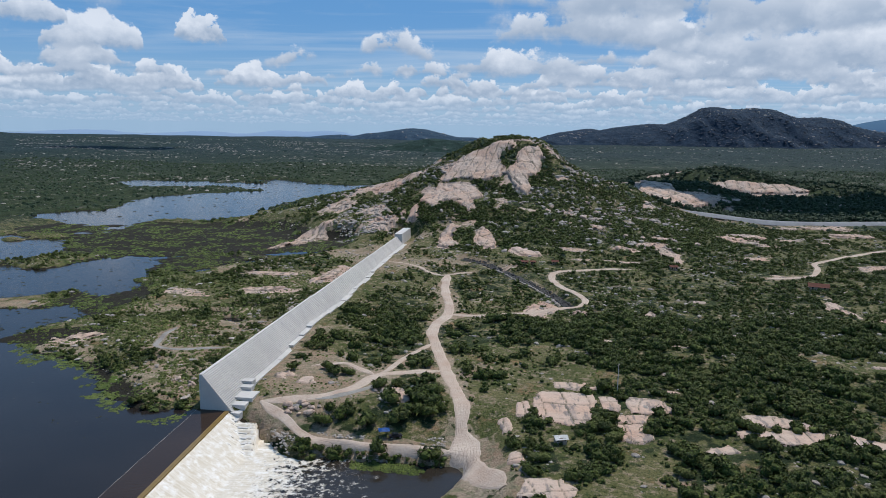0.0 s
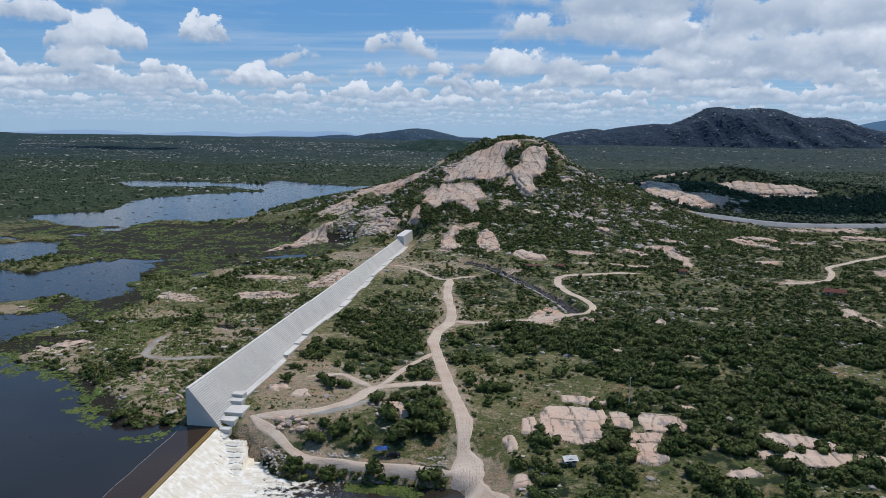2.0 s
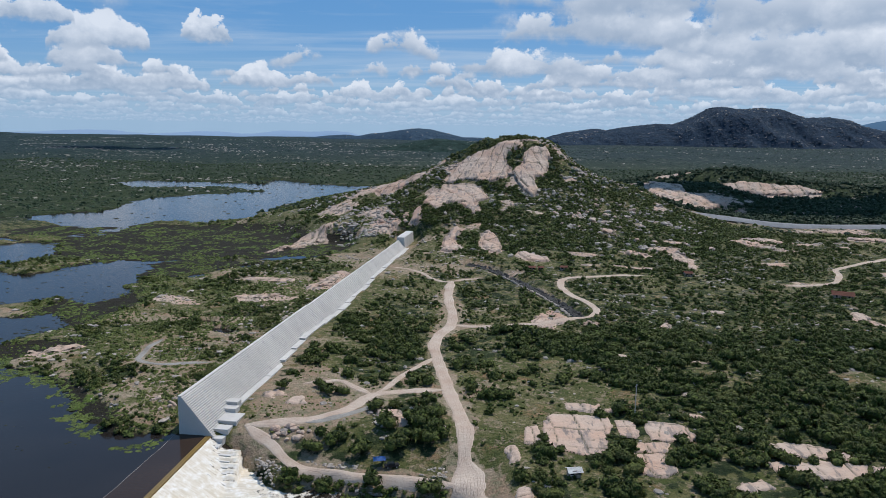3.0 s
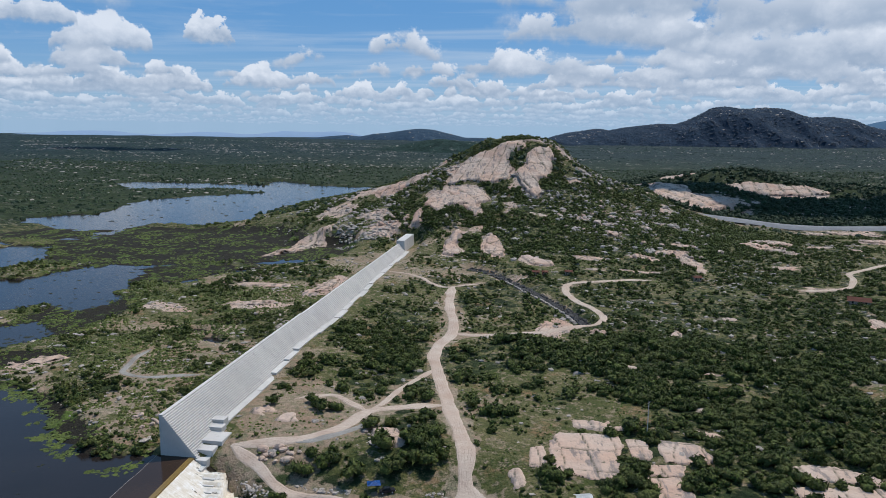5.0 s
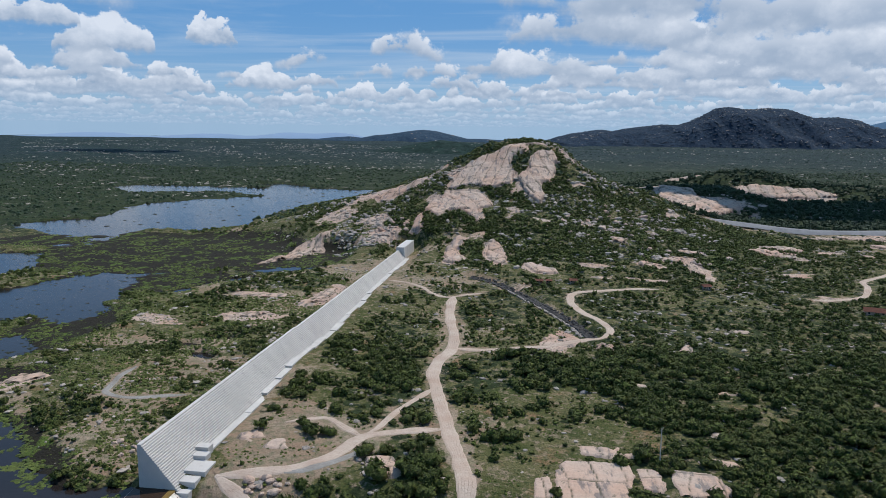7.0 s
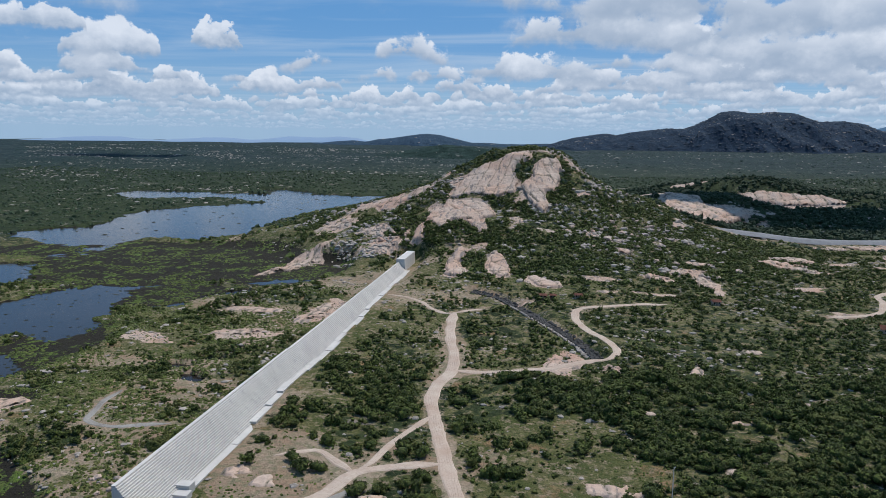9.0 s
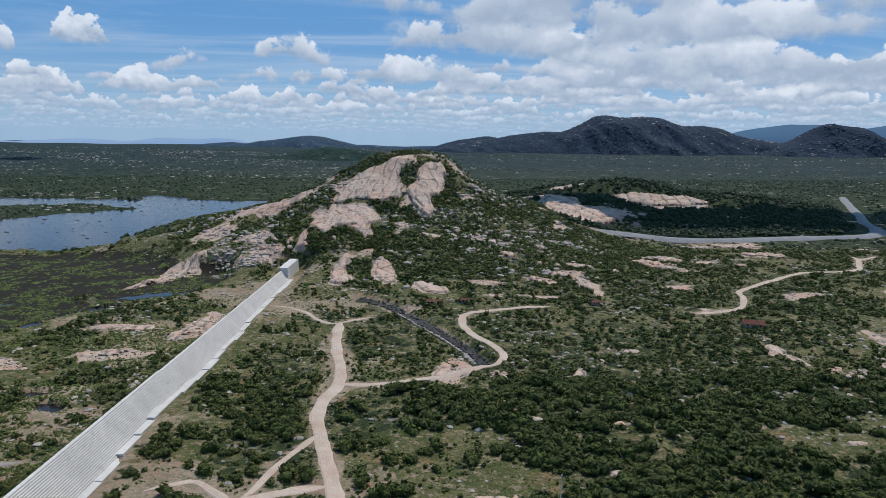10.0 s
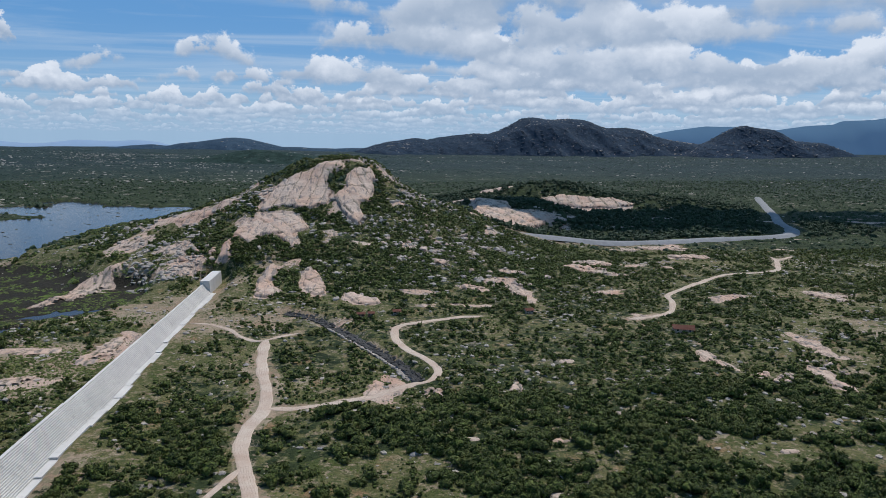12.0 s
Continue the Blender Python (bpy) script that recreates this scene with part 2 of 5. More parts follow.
def make_foam():
    m, N, s = material("white_water", 0.6, 0.0, 0.3)
    p = place(N)
    flow = N.noise(N.scaled(p, 0.14, 2.4, 0.2), 0.9, 6.0, 0.7)
    c = N.mix(N.span(flow, 0.40, 0.62), (0.52, 0.45, 0.345), (0.64, 0.585, 0.50))
    c = N.mix(N.span(N.noise(p, 0.5, 6.0, 0.7), 0.46, 0.66), c, (0.72, 0.695, 0.655))
    amount = N.add("ShaderNodeAttribute", attribute_name="froth").outputs["Fac"]
    froth = N.span(N.math("ADD", amount, N.math("MULTIPLY", N.math("SUBTRACT", N.noise(p, 0.45, 7.0, 0.78), 0.5), 1.3)), 0.40, 0.58, 0.0, 1.0, True)
    c = N.mix(froth, (0.026, 0.021, 0.016), c)
    N.put(s.inputs["Roughness"], N.span(froth, 0.0, 1.0, 0.10, 0.65))
    N.put(s.inputs["Base Color"], c)
    bump(N, s, N.noise(N.scaled(p, 0.3, 1.6, 0.5), 1.8, 5.0, 0.65), 0.07, 0.5)
    return m


def make_plain(name, colour, rough=0.7, stain=0.6):
    m, N, s = material(name, rough, 0.0, 0.3)
    p = place(N)
    N.put(s.inputs["Base Color"], N.mix(N.span(N.noise(p, 1.2, 5.0, 0.7), 0.42, 0.75, 0.0, 0.7), colour, tuple(k * stain for k in colour)))
    return m


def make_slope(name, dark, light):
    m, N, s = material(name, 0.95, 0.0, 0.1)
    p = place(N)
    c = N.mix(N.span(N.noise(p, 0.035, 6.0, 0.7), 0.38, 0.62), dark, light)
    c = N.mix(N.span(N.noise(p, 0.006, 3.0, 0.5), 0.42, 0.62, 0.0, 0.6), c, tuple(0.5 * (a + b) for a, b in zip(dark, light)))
    bare = N.math("MULTIPLY", N.span(N.noise(p, 0.045, 6.0, 0.75), 0.60, 0.66), N.span(N.noise(p, 0.0045, 3.0), 0.46, 0.60))
    c = N.mix(N.math("MULTIPLY", bare, 0.7), c, (0.24, 0.22, 0.21))
    N.put(s.inputs["Base Color"], c)
    bump(N, s, N.noise(p, 0.03, 7.0, 0.7), 16.0, 0.9)
    return m


GROUND = make_ground()
# SLOPE, FAR_SLOPE: distance haze and cloud shade painted into dark blue base colours
SLOPE = make_slope("hazed_wooded_slope", (0.011, 0.023, 0.042), (0.023, 0.043, 0.068))
FAR_SLOPE = make_slope("hazed_far_slope", (0.026, 0.050, 0.078), (0.040, 0.070, 0.104))
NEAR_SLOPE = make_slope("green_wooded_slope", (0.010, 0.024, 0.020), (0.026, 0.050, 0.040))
ROCK = make_rock()
BOULDER = make_boulder()
LEAF = make_leaf("scrub_leaves", (0.020, 0.030, 0.007), (0.142, 0.182, 0.030), (0.168, 0.168, 0.046))
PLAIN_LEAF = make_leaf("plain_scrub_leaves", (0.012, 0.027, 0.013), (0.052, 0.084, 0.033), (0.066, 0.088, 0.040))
# FAR_LEAF, MOUNTAIN_LEAF: leaf copies with blue distance haze in their colour
FAR_LEAF = make_leaf("hazed_far_leaves", (0.008, 0.024, 0.020), (0.024, 0.054, 0.042), (0.030, 0.056, 0.040))
MOUNTAIN_LEAF = make_leaf("hazed_mountain_leaves", (0.010, 0.023, 0.040), (0.022, 0.044, 0.066), (0.025, 0.048, 0.066))
WEED = make_leaf("water_weed", (0.012, 0.012, 0.008), (0.030, 0.036, 0.014), (0.05, 0.06, 0.02))
SHORE_LEAF = make_leaf("marsh_leaves", (0.030, 0.042, 0.009), (0.165, 0.215, 0.036), (0.17, 0.20, 0.04))
GRASS = make_leaf("green_herbs", (0.050, 0.066, 0.014), (0.165, 0.195, 0.042), (0.210, 0.190, 0.070))
BARK = make_plain("bark", (0.13, 0.10, 0.075), 0.95)
ROAD = make_road("dirt_road", (0.49, 0.40, 0.325), (0.41, 0.305, 0.235))
GRAVEL = make_road("gravel_bank", (0.30, 0.285, 0.26), (0.22, 0.20, 0.175))
ASPHALT = make_road("grey_stone", (0.25, 0.25, 0.25), (0.19, 0.19, 0.195))
BASALT = make_road("dark_broken_rock", (0.10, 0.095, 0.09), (0.045, 0.043, 0.042))
WHITE = make_plain("white_sheet_roof", (0.75, 0.75, 0.74), 0.5)
RUBBER = make_plain("tyre_rubber", (0.02, 0.02, 0.02), 0.8)
GLASS = make_plain("dark_glass", (0.02, 0.025, 0.03), 0.1)
WOOD = make_plain("grey_timber", (0.22, 0.18, 0.14), 0.9)
CONCRETE = make_concrete()
LAKE = make_water("lake_water", (0.014, 0.0115, 0.0105), 0.5, 0.13, 0.10)
SILTY = make_water("silty_water", (0.026, 0.016, 0.010), 0.7, 0.10, 0.06)
LIP = make_plain("ochre_lip", (0.21, 0.135, 0.038), 0.3, 0.4)
FOAM = make_foam()
SCUM = make_plain("pale_scum", (0.30, 0.28, 0.26), 0.8, 0.3)
TILE = make_plain("clay_tiles", (0.23, 0.10, 0.07), 0.9)
PLASTER = make_plain("plaster", (0.42, 0.34, 0.27), 0.9)
BLUE = make_plain("blue_tarpaulin", (0.03, 0.13, 0.42), 0.5)
DARK = make_plain("dark_paint", (0.02, 0.02, 0.025), 0.3)


# ---- helpers for shapes ----
def fast_mesh(name, verts, faces, mat, smooth=False):
    """A mesh from an array of points and an array of triangles or of quads."""
    verts, faces = np.asarray(verts, np.float32), np.asarray(faces, np.int32)
    me = bpy.data.meshes.new(name)
    n, k = faces.shape
    me.vertices.add(len(verts))
    me.vertices.foreach_set("co", verts.ravel())
    me.loops.add(n * k)
    me.loops.foreach_set("vertex_index", faces.ravel())
    me.polygons.add(n)
    me.polygons.foreach_set("loop_start", np.arange(0, n * k, k, dtype=np.int32))
    me.polygons.foreach_set("use_smooth", np.full(n, smooth))
    me.update(calc_edges=True)
    me.materials.append(mat)
    return me


def part(name, bm, mat, parent=None, label="", smooth=False):
    """Links a bmesh as one object, under a thing or a part."""
    me = bpy.data.meshes.new(name)
    for f in bm.faces:
        f.smooth = smooth
    bm.to_mesh(me)
    bm.free()
    me.materials.append(mat)
    ob = new(name, me)
    if parent:
        ob.parent = parent
    return tagged(ob, label) if label else ob


def box(bm, lo, hi, m=Matrix()):
    c, s = (Vector(lo) + Vector(hi)) / 2, Vector(hi) - Vector(lo)
    return bmesh.ops.create_cube(bm, size=1, matrix=m @ Matrix.Translation(c) @ Matrix.Diagonal((*s, 1)))["verts"]


def vnoise(x, y, seed=0):
    """Smooth value noise, -1 to 1, cells one unit wide."""
    xi, yi = np.floor(x).astype(np.int64), np.floor(y).astype(np.int64)
    fx, fy = x - xi, y - yi
    fx, fy = fx * fx * (3 - 2 * fx), fy * fy * (3 - 2 * fy)

    def corner(a, b):
        k = (a * 374761393 + b * 668265263 + seed * 974711) & 0x7FFFFFFF
        k = ((k ^ (k >> 13)) * 1274126177) & 0x7FFFFFFF
        return ((k ^ (k >> 16)) & 0xFFFF) / 32767.5 - 1

    top = corner(xi, yi) * (1 - fx) + corner(xi + 1, yi) * fx
    low = corner(xi, yi + 1) * (1 - fx) + corner(xi + 1, yi + 1) * fx
    return top * (1 - fy) + low * fy


def fbm(x, y, size, octaves=4, seed=0, rough=0.5):
    total, amp = 0.0, 1.0
    for k in range(octaves):
        total = total + amp * vnoise(x / size + 17.3 * k, y / size - 9.1 * k, seed + k)
        size, amp = size / 2, amp * rough
    return total


def smooth(a, b, v):
    t = np.clip((v - a) / (b - a), 0, 1)
    return t * t * (3 - 2 * t)


def blob(x, y, cx, cy, rx, ry, turn=0.0):
    """1 at the centre of an ellipse, 0 on its edge, negative outside."""
    c, s = math.cos(radians(turn)), math.sin(radians(turn))
    dx, dy = x - cx, y - cy
    return 1 - np.hypot((dx * c + dy * s) / rx, (-dx * s + dy * c) / ry)


def spline(points, step=3.0):
    """Points along a Catmull-Rom curve, about a step apart."""
    p = np.array([points[0], *points, points[-1]], float)
    out = []
    for a, b, c, d in zip(p, p[1:], p[2:], p[3:]):
        n = max(2, int(np.hypot(*(c - b)[:2]) / step))
        for t in np.arange(n) / n:
            out.append(0.5 * (2 * b + (c - a) * t + (2 * a - 5 * b + 4 * c - d) * t * t + (3 * b - a - 3 * c + d) * t ** 3))
    out.append(p[-1])
    return np.array(out)


# ---- plan ----
WATER = 0.0
POOL = -7.0
DAM_A, DAM_B, CREST = Vector((-93.5, 205.0, 0)), Vector((-77.5, 538.0, 0)), 11.5

# shores of the reservoir and its arms
NEAR_LAKE = [(-420, 262), (-203, 262), (-180, 250), (-158, 238), (-145, 231), (-128, 212), (-117, 203), (-103, 198), (-92, 207), (-92, -600), (-1200, -600), (-1200, 250)]
POOL_SOUTH = [(-420, 318), (-240, 312), (-224, 318), (-218, 330), (-206, 331), (-195, 310), (-204, 285), (-212, 255), (-420, 240)]
POOL_MID = [(-420, 400), (-305, 414), (-280, 428), (-264, 463), (-225, 463), (-227, 432), (-219, 402), (-206, 378), (-199, 358), (-209, 347), (-236, 355), (-250, 340), (-420, 318)]
POOL_NORTH = [(-520, 560), (-410, 537), (-347, 516), (-327, 483), (-324, 430), (-332, 424), (-520, 410)]
FAR_LAKE = [(-500, 665), (-419, 624), (-378, 606), (-354, 615), (-340, 545), (-334, 587), (-345, 627), (-331, 665), (-281, 647), (-251, 662), (-255, 718), (-245, 789), (-235, 973), (-210, 1034), (-200, 1160),
            (-326, 1177), (-387, 1253), (-435, 1264), (-407, 1153), (-513, 1183), (-641, 1201), (-648, 1110), (-557, 1043), (-449, 1093), (-356, 1009), (-426, 925), (-464, 883), (-440, 725)]
SHORES = [NEAR_LAKE, POOL_SOUTH, POOL_MID, POOL_NORTH, FAR_LAKE]
PONDS = [(-121, 307, 6, 4, 0), (-132, 320, 6, 4, 10), (-122, 330, 6, 3, 0), (-119, 343, 5, 3, 0), (-148, 495, 18, 5, 20), (-165, 455, 24, 3.5, 28), (-197, 420, 6, 4, 0)]
MARSH = [(-255, 545, 115, 105, 15), (-225, 445, 62, 40, 15), (-148, 226, 46, 11, -32), (-150, 520, 40, 60, -20), (-205, 335, 26, 55, 0), (-350, 590, 90, 50, 10), (-190, 270, 30, 14, 30)]

MAIN_ROAD = [(-9, 186), (-10.5, 203), (-11.5, 214), (-14.6, 228), (-18.5, 245), (-22.4, 263), (-27, 285), (-29.2, 298), (-28.4, 311), (-25.5, 321), (-24.5, 330), (-25.5, 343), (-29, 365), (-30.9, 386), (-31.4, 402), (-31.1, 409)]
ROADS = [
    ("dirt_road", 6.2, MAIN_ROAD),
    ("dirt_road", 10.0, [(2, 166), (-2, 174), (-7, 183), (-9, 192), (-10.5, 203)]),
    ("dirt_track", 3.6, [(-31.1, 408), (-36.4, 407), (-43.4, 414), (-51.5, 428), (-61, 437), (-72, 442)]),
    ("dirt_track", 3.2, [(-31.1, 408), (-24.7, 413.7), (-16, 419)]),
    ("dirt_road", 4.8, [(-25, 327), (-15, 325.5), (-5.7, 327), (3.8, 330), (14, 333), (25, 340), (33, 345), (39, 348.5), (44, 357), (42, 369), (36, 383), (31, 396), (30.2, 412), (33.5, 427), (44, 433.5), (63, 441), (82, 443.5)]),
    ("dirt_road", 5.4, [(-20, 246), (-31, 242.5), (-41, 237.5), (-44, 233.5), (-46, 228), (-50.3, 221), (-58, 215.5), (-65.4, 213.3), (-76, 211)]),
    ("dirt_track", 3.4, [(-27, 281), (-30.8, 272), (-35, 260.5), (-37.5, 252), (-40, 242), (-43, 237)]),
    ("dirt_track", 4.6, [(-76, 211), (-66, 204), (-60, 198.5), (-54, 194.8), (-46, 193.5), (-32, 193), (-24, 192.5), (-11, 192)]),
    ("dirt_track", 5.0, [(160, 431), (179, 437), (193, 447), (205.7, 469), (209, 482), (220, 493), (253, 520), (275, 537), (294, 546), (319, 550), (336, 557), (352, 580), (366, 602), (372, 618)]),
    ("dirt_track", 4.4, [(366, 602), (380, 612), (396, 624)]),
    ("dirt_track", 3.6, [(-43, 236), (-49, 242), (-56, 249), (-61, 247.6), (-68, 243)]),
    ("gravel_track", 4.2, [(-60, 213.5), (-51, 217), (-44, 224), (-40, 231)]),
    ("gravel_track", 3.6, [(-109, 263), (-118, 260), (-127, 258), (-137, 262), (-139, 268), (-141.5, 280), (-141, 289)]),
]
DIKE = [(168, 690), (228, 701), (285, 706), (372, 726), (462, 742), (508, 782), (550, 868), (612, 973), (740, 1206)]
CREEK = [(-26, 458), (-9, 446), (3, 426), (16, 399.5), (25, 380.5), (31, 366), (34, 353)]


def along(points, x, y):
    """Distance from each place to a line through points."""
    best = np.full(np.shape(x), 1e9)
    for a, b in zip(points, points[1:]):
        dx, dy = b[0] - a[0], b[1] - a[1]
        t = np.clip(((x - a[0]) * dx + (y - a[1]) * dy) / (dx * dx + dy * dy + 1e-9), 0, 1)
        best = np.minimum(best, np.hypot(x - a[0] - t * dx, y - a[1] - t * dy))
    return best


# crests of the ranges: distance, depth, and along each the height of the skyline
RANGES = [
    (3900, 430, [(120, 50), (174, 68), (219, 84), (296, 104), (342, 110), (449, 127), (511, 118), (574, 131), (652, 142), (778, 156), (857, 154), (921, 176), (984, 207), (1048, 243), (1103, 249), (1162, 239), (1227, 237),
                 (1293, 244), (1392, 240), (1460, 213), (1514, 195), (1646, 200), (1732, 188), (1802, 157), (1890, 136), (2084, 112), (2400, 60), (2600, 40)]),
    (3600, 300, [(1780, 40), (1905, 90), (2017, 122), (2080, 158), (2142, 201), (2194, 214), (2258, 203), (2325, 198), (2406, 160), (2482, 136), (2654, 126), (2726, 99), (2800, 60), (2950, 40)]),
    (4250, 260, [(-1300, 45), (-1205, 58), (-1100, 69), (-995, 76), (-919, 68), (-843, 84), (-750, 92), (-657, 107), (-590, 116), (-548, 119), (-470, 113), (-407, 98), (-345, 84), (-281, 69), (-185, 69), (-89, 63), (9, 62), (91, 66), (173, 68), (300, 60), (420, 40)]),
    (2600, 240, [(-520, 30), (-430, 44), (-371, 55), (-323, 64), (-266, 71), (-209, 66), (-132, 60), (-60, 50), (60, 40), (200, 30)]),
]


def range_height(x, y, cy, depth, crest):
    """One range: its crest as given, with spurs and gullies running down from it."""
    out = np.clip(np.abs(y - cy) / depth, 0, 3)
    spur = fbm(x + 0.25 * y, y * 0.45, 190, 4, 21, 0.55)
    top = np.interp(x + 60 * np.clip(out, 0, 1.5) * fbm(x, y, 240, 3, 25), *zip(*crest), left=0, right=0)
    fall = np.exp(-(out * (1 - 0.30 * spur * np.clip(out * 2, 0, 1))) ** 2 * 1.1)
    return -20 + (top + 20) * fall + 9 * fbm(x, y, 60, 4, 26, 0.6) * np.clip(out, 0, 1) * fall


def far_height(x, y):
    """Plain and ranges together."""
    z = height(x, y)
    for cy, depth, crest in RANGES:
        z = np.maximum(z, range_height(x, y, cy, depth, crest))
    return z


def inside(pts, x, y):
    """Metres from the outline, above zero within it."""
    hit = np.zeros(np.shape(x), bool)
    for (ax, ay), (bx, by) in zip(pts, pts[1:] + pts[:1]):
        cross = ((ay > y) != (by > y)) & (x < (bx - ax) * (y - ay) / (by - ay + 1e-9) + ax)
        hit ^= cross
    return np.where(hit, 1, -1) * along(pts + pts[:1], x, y)


def water_field(x, y):
    """Above zero where the lake lies."""
    r = smooth(200, 700, np.hypot(x, y))
    wx, wy = x + (4 + 10 * r) * fbm(x, y, 32, 4, 5, 0.6), y + (4 + 10 * r) * fbm(x, y, 32, 4, 8, 0.6)
    f = np.full(np.shape(x), -9.0)
    for pts in SHORES:
        f = np.maximum(f, inside(pts, wx, wy) / 12)
    for e in PONDS:
        f = np.maximum(f, blob(wx, wy, *e))
    # the dam and all that lies below it
    axis = DAM_A.x + (y - DAM_A.y) * (DAM_B.x - DAM_A.x) / (DAM_B.y - DAM_A.y)
    f = np.where((y > DAM_A.y) & (x > axis - 12), np.minimum(f, -0.2), f)
    f = np.where(x > -94.6, np.minimum(f, -0.6), f)
    return f


def height(x, y):
    """The lie of the land."""
    x, y = np.asarray(x, float), np.asarray(y, float)
    r = np.hypot(x, y)
    z = 2.0 + 2.4 * smooth(228, 300, y) * smooth(-48, -70, x) + 2.4 * smooth(310, 420, y) * smooth(-70, -48, x) + fbm(x, y, 90, 4, 1) * 1.1 + fbm(x, y, 14, 3, 2) * 0.28
    z = z + 54 * smooth(700, 5200, r) + fbm(x, y, 420, 3, 3) * 5 * smooth(600, 1500, r)
    axis = DAM_A.x + (y - DAM_A.y) * (DAM_B.x - DAM_A.x) / (DAM_B.y - DAM_A.y)
    west = smooth(8, -6, x - axis) * smooth(1600, 1100, y)
    z = z * (1 - west) + west * (1.3 + fbm(x, y, 60, 4, 4) * 0.9 + fbm(x, y, 12, 2, 2) * 0.25)
    # the hill
    dx, dy = x - 12, y - 722
    rr = np.hypot(np.where(dx < 0, dx / 215, dx / 152), np.where(dy < 0, dy / 176, dy / 230))
    rr = rr + fbm(x, y, 70, 4, 11) * 0.045
    hill = 79 * np.interp(rr, (0, .10, .2, .3, .45, .57, .74, .96, 1.25, 1.6), (1, .985, .93, .78, .60, .47, .34, .20, .06, 0))
    crag = smooth(12, 40, hill)
    calm = np.full(x.shape, -99.0)
    for pts in CRAG_EDGES[:3]:
        calm = np.maximum(calm, inside(pts, x, y))
    crag = crag * (1 - 0.75 * smooth(-8, 6, calm))
    hill = hill + crag * (fbm(x, y, 34, 4, 13, 0.55) * 2.6 + np.abs(fbm(x, y, 22, 3, 14)) * 1.6)
    hill = np.maximum(hill, 15 * np.clip(blob(x, y, -140, 800, 115, 160, 20), 0, 1) ** 0.8)
    z = z + hill
    # low granite backs east of the hill
    for cx, cy, rx, ry, top, turn in ((215, 960, 120, 150, 20, 20), (300, 1180, 150, 130, 20, 0), (430, 1110, 190, 90, 16, -20)):
        z = z + top * np.clip(blob(x, y, cx, cy, rx, ry, turn) * 1.6, 0, 1) ** 0.9
    # the pool below the spillway
    z = z - 5.2 * smooth(216, 194, y) * smooth(-88, -80, x) * smooth(8, -8, x)
    pool = smooth(4.6, -3.0, y - 188.5 + 2.4 * fbm(x, y, 12, 3, 17)) * smooth(3, -3, x + 9 + 0.3 * (188 - y) + 2 * fbm(x, y, 9, 2, 18))
    z = z * (1 - pool) - 10.0 * pool
    cut = smooth(1.6, -1.6, x + 76 - 0.92 * (205 - y) + 1.2 * fbm(x, y, 7, 3, 19)) * (x > -96.5) * (y < 206) * smooth(-52, -56, x)
    z = z * (1 - cut) - 11.5 * cut
    # the lake bed
    w = water_field(x, y)
    z = np.where(w > -0.5, z * (1 - smooth(-0.5, 0.02, w)) - 2.2 * smooth(-0.12, 0.4, w), z)
    for e in MARSH:
        k = smooth(0.0, 0.35, blob(x, y, *e)) * (w < 0.02)
        z = z * (1 - k) + 0.22 * k
    # a bed for the creek
    z = z - 3.0 * smooth(7, 2, along(CREEK, x, y))
    # level ground under the dam's far end
    reach = along([DAM_A[:2], (-77.0, 548)], x, y)
    z = z - np.maximum(z - 5.0, 0) * smooth(20, 8, reach) * smooth(380, 430, y)
    return z


def rock_field(x, y, z):
    """How much bare granite shows, 0 to 1."""
    f = np.zeros(np.shape(x))
    wx, wy = x + 7 * fbm(x, y, 26, 4, 31, 0.6), y + 7 * fbm(x, y, 26, 4, 32, 0.6)
    for e in ROCK_PATCHES:
        f = np.maximum(f, smooth(-0.35, 0.55, blob(wx, wy, *e)))
    for pts in CRAG_EDGES + QUARRY_EDGES:
        f = np.maximum(f, smooth(-3.5, 2.0, inside(pts, x + 0.3 * (wx - x), y + 0.3 * (wy - y))))
    scatter = fbm(x * 1.0, y * 2.2, 60, 4, 35)
    f = np.maximum(f, 0.62 * smooth(0.62, 1.0, scatter) * smooth(300, 420, y) * smooth(-60, 20, x) * smooth(1500, 1000, y))
    slope_spots = fbm(x, y, 26, 4, 37)
    f = np.maximum(f, 0.62 * smooth(0.40, 0.80, slope_spots) * smooth(9, 20, z) * smooth(1300, 900, y))
    return f


# slabs and outcrops of granite: centre, radii, turn, how far they stand out
SLABS = [(122, 192, 10, 5, -10, 0.5), (25, 237, 6.5, 4, 0, 0.4), (-35, 221, 5, 4, 0, 0.8), (2.5, 202, 2.2, 6, 10, 0.5), (5, 180, 2.8, 4, 0, 0.5), (62, 190, 6, 3.5, 20, 0.4), (56, 232, 6, 2.5, -15, 0.4)]
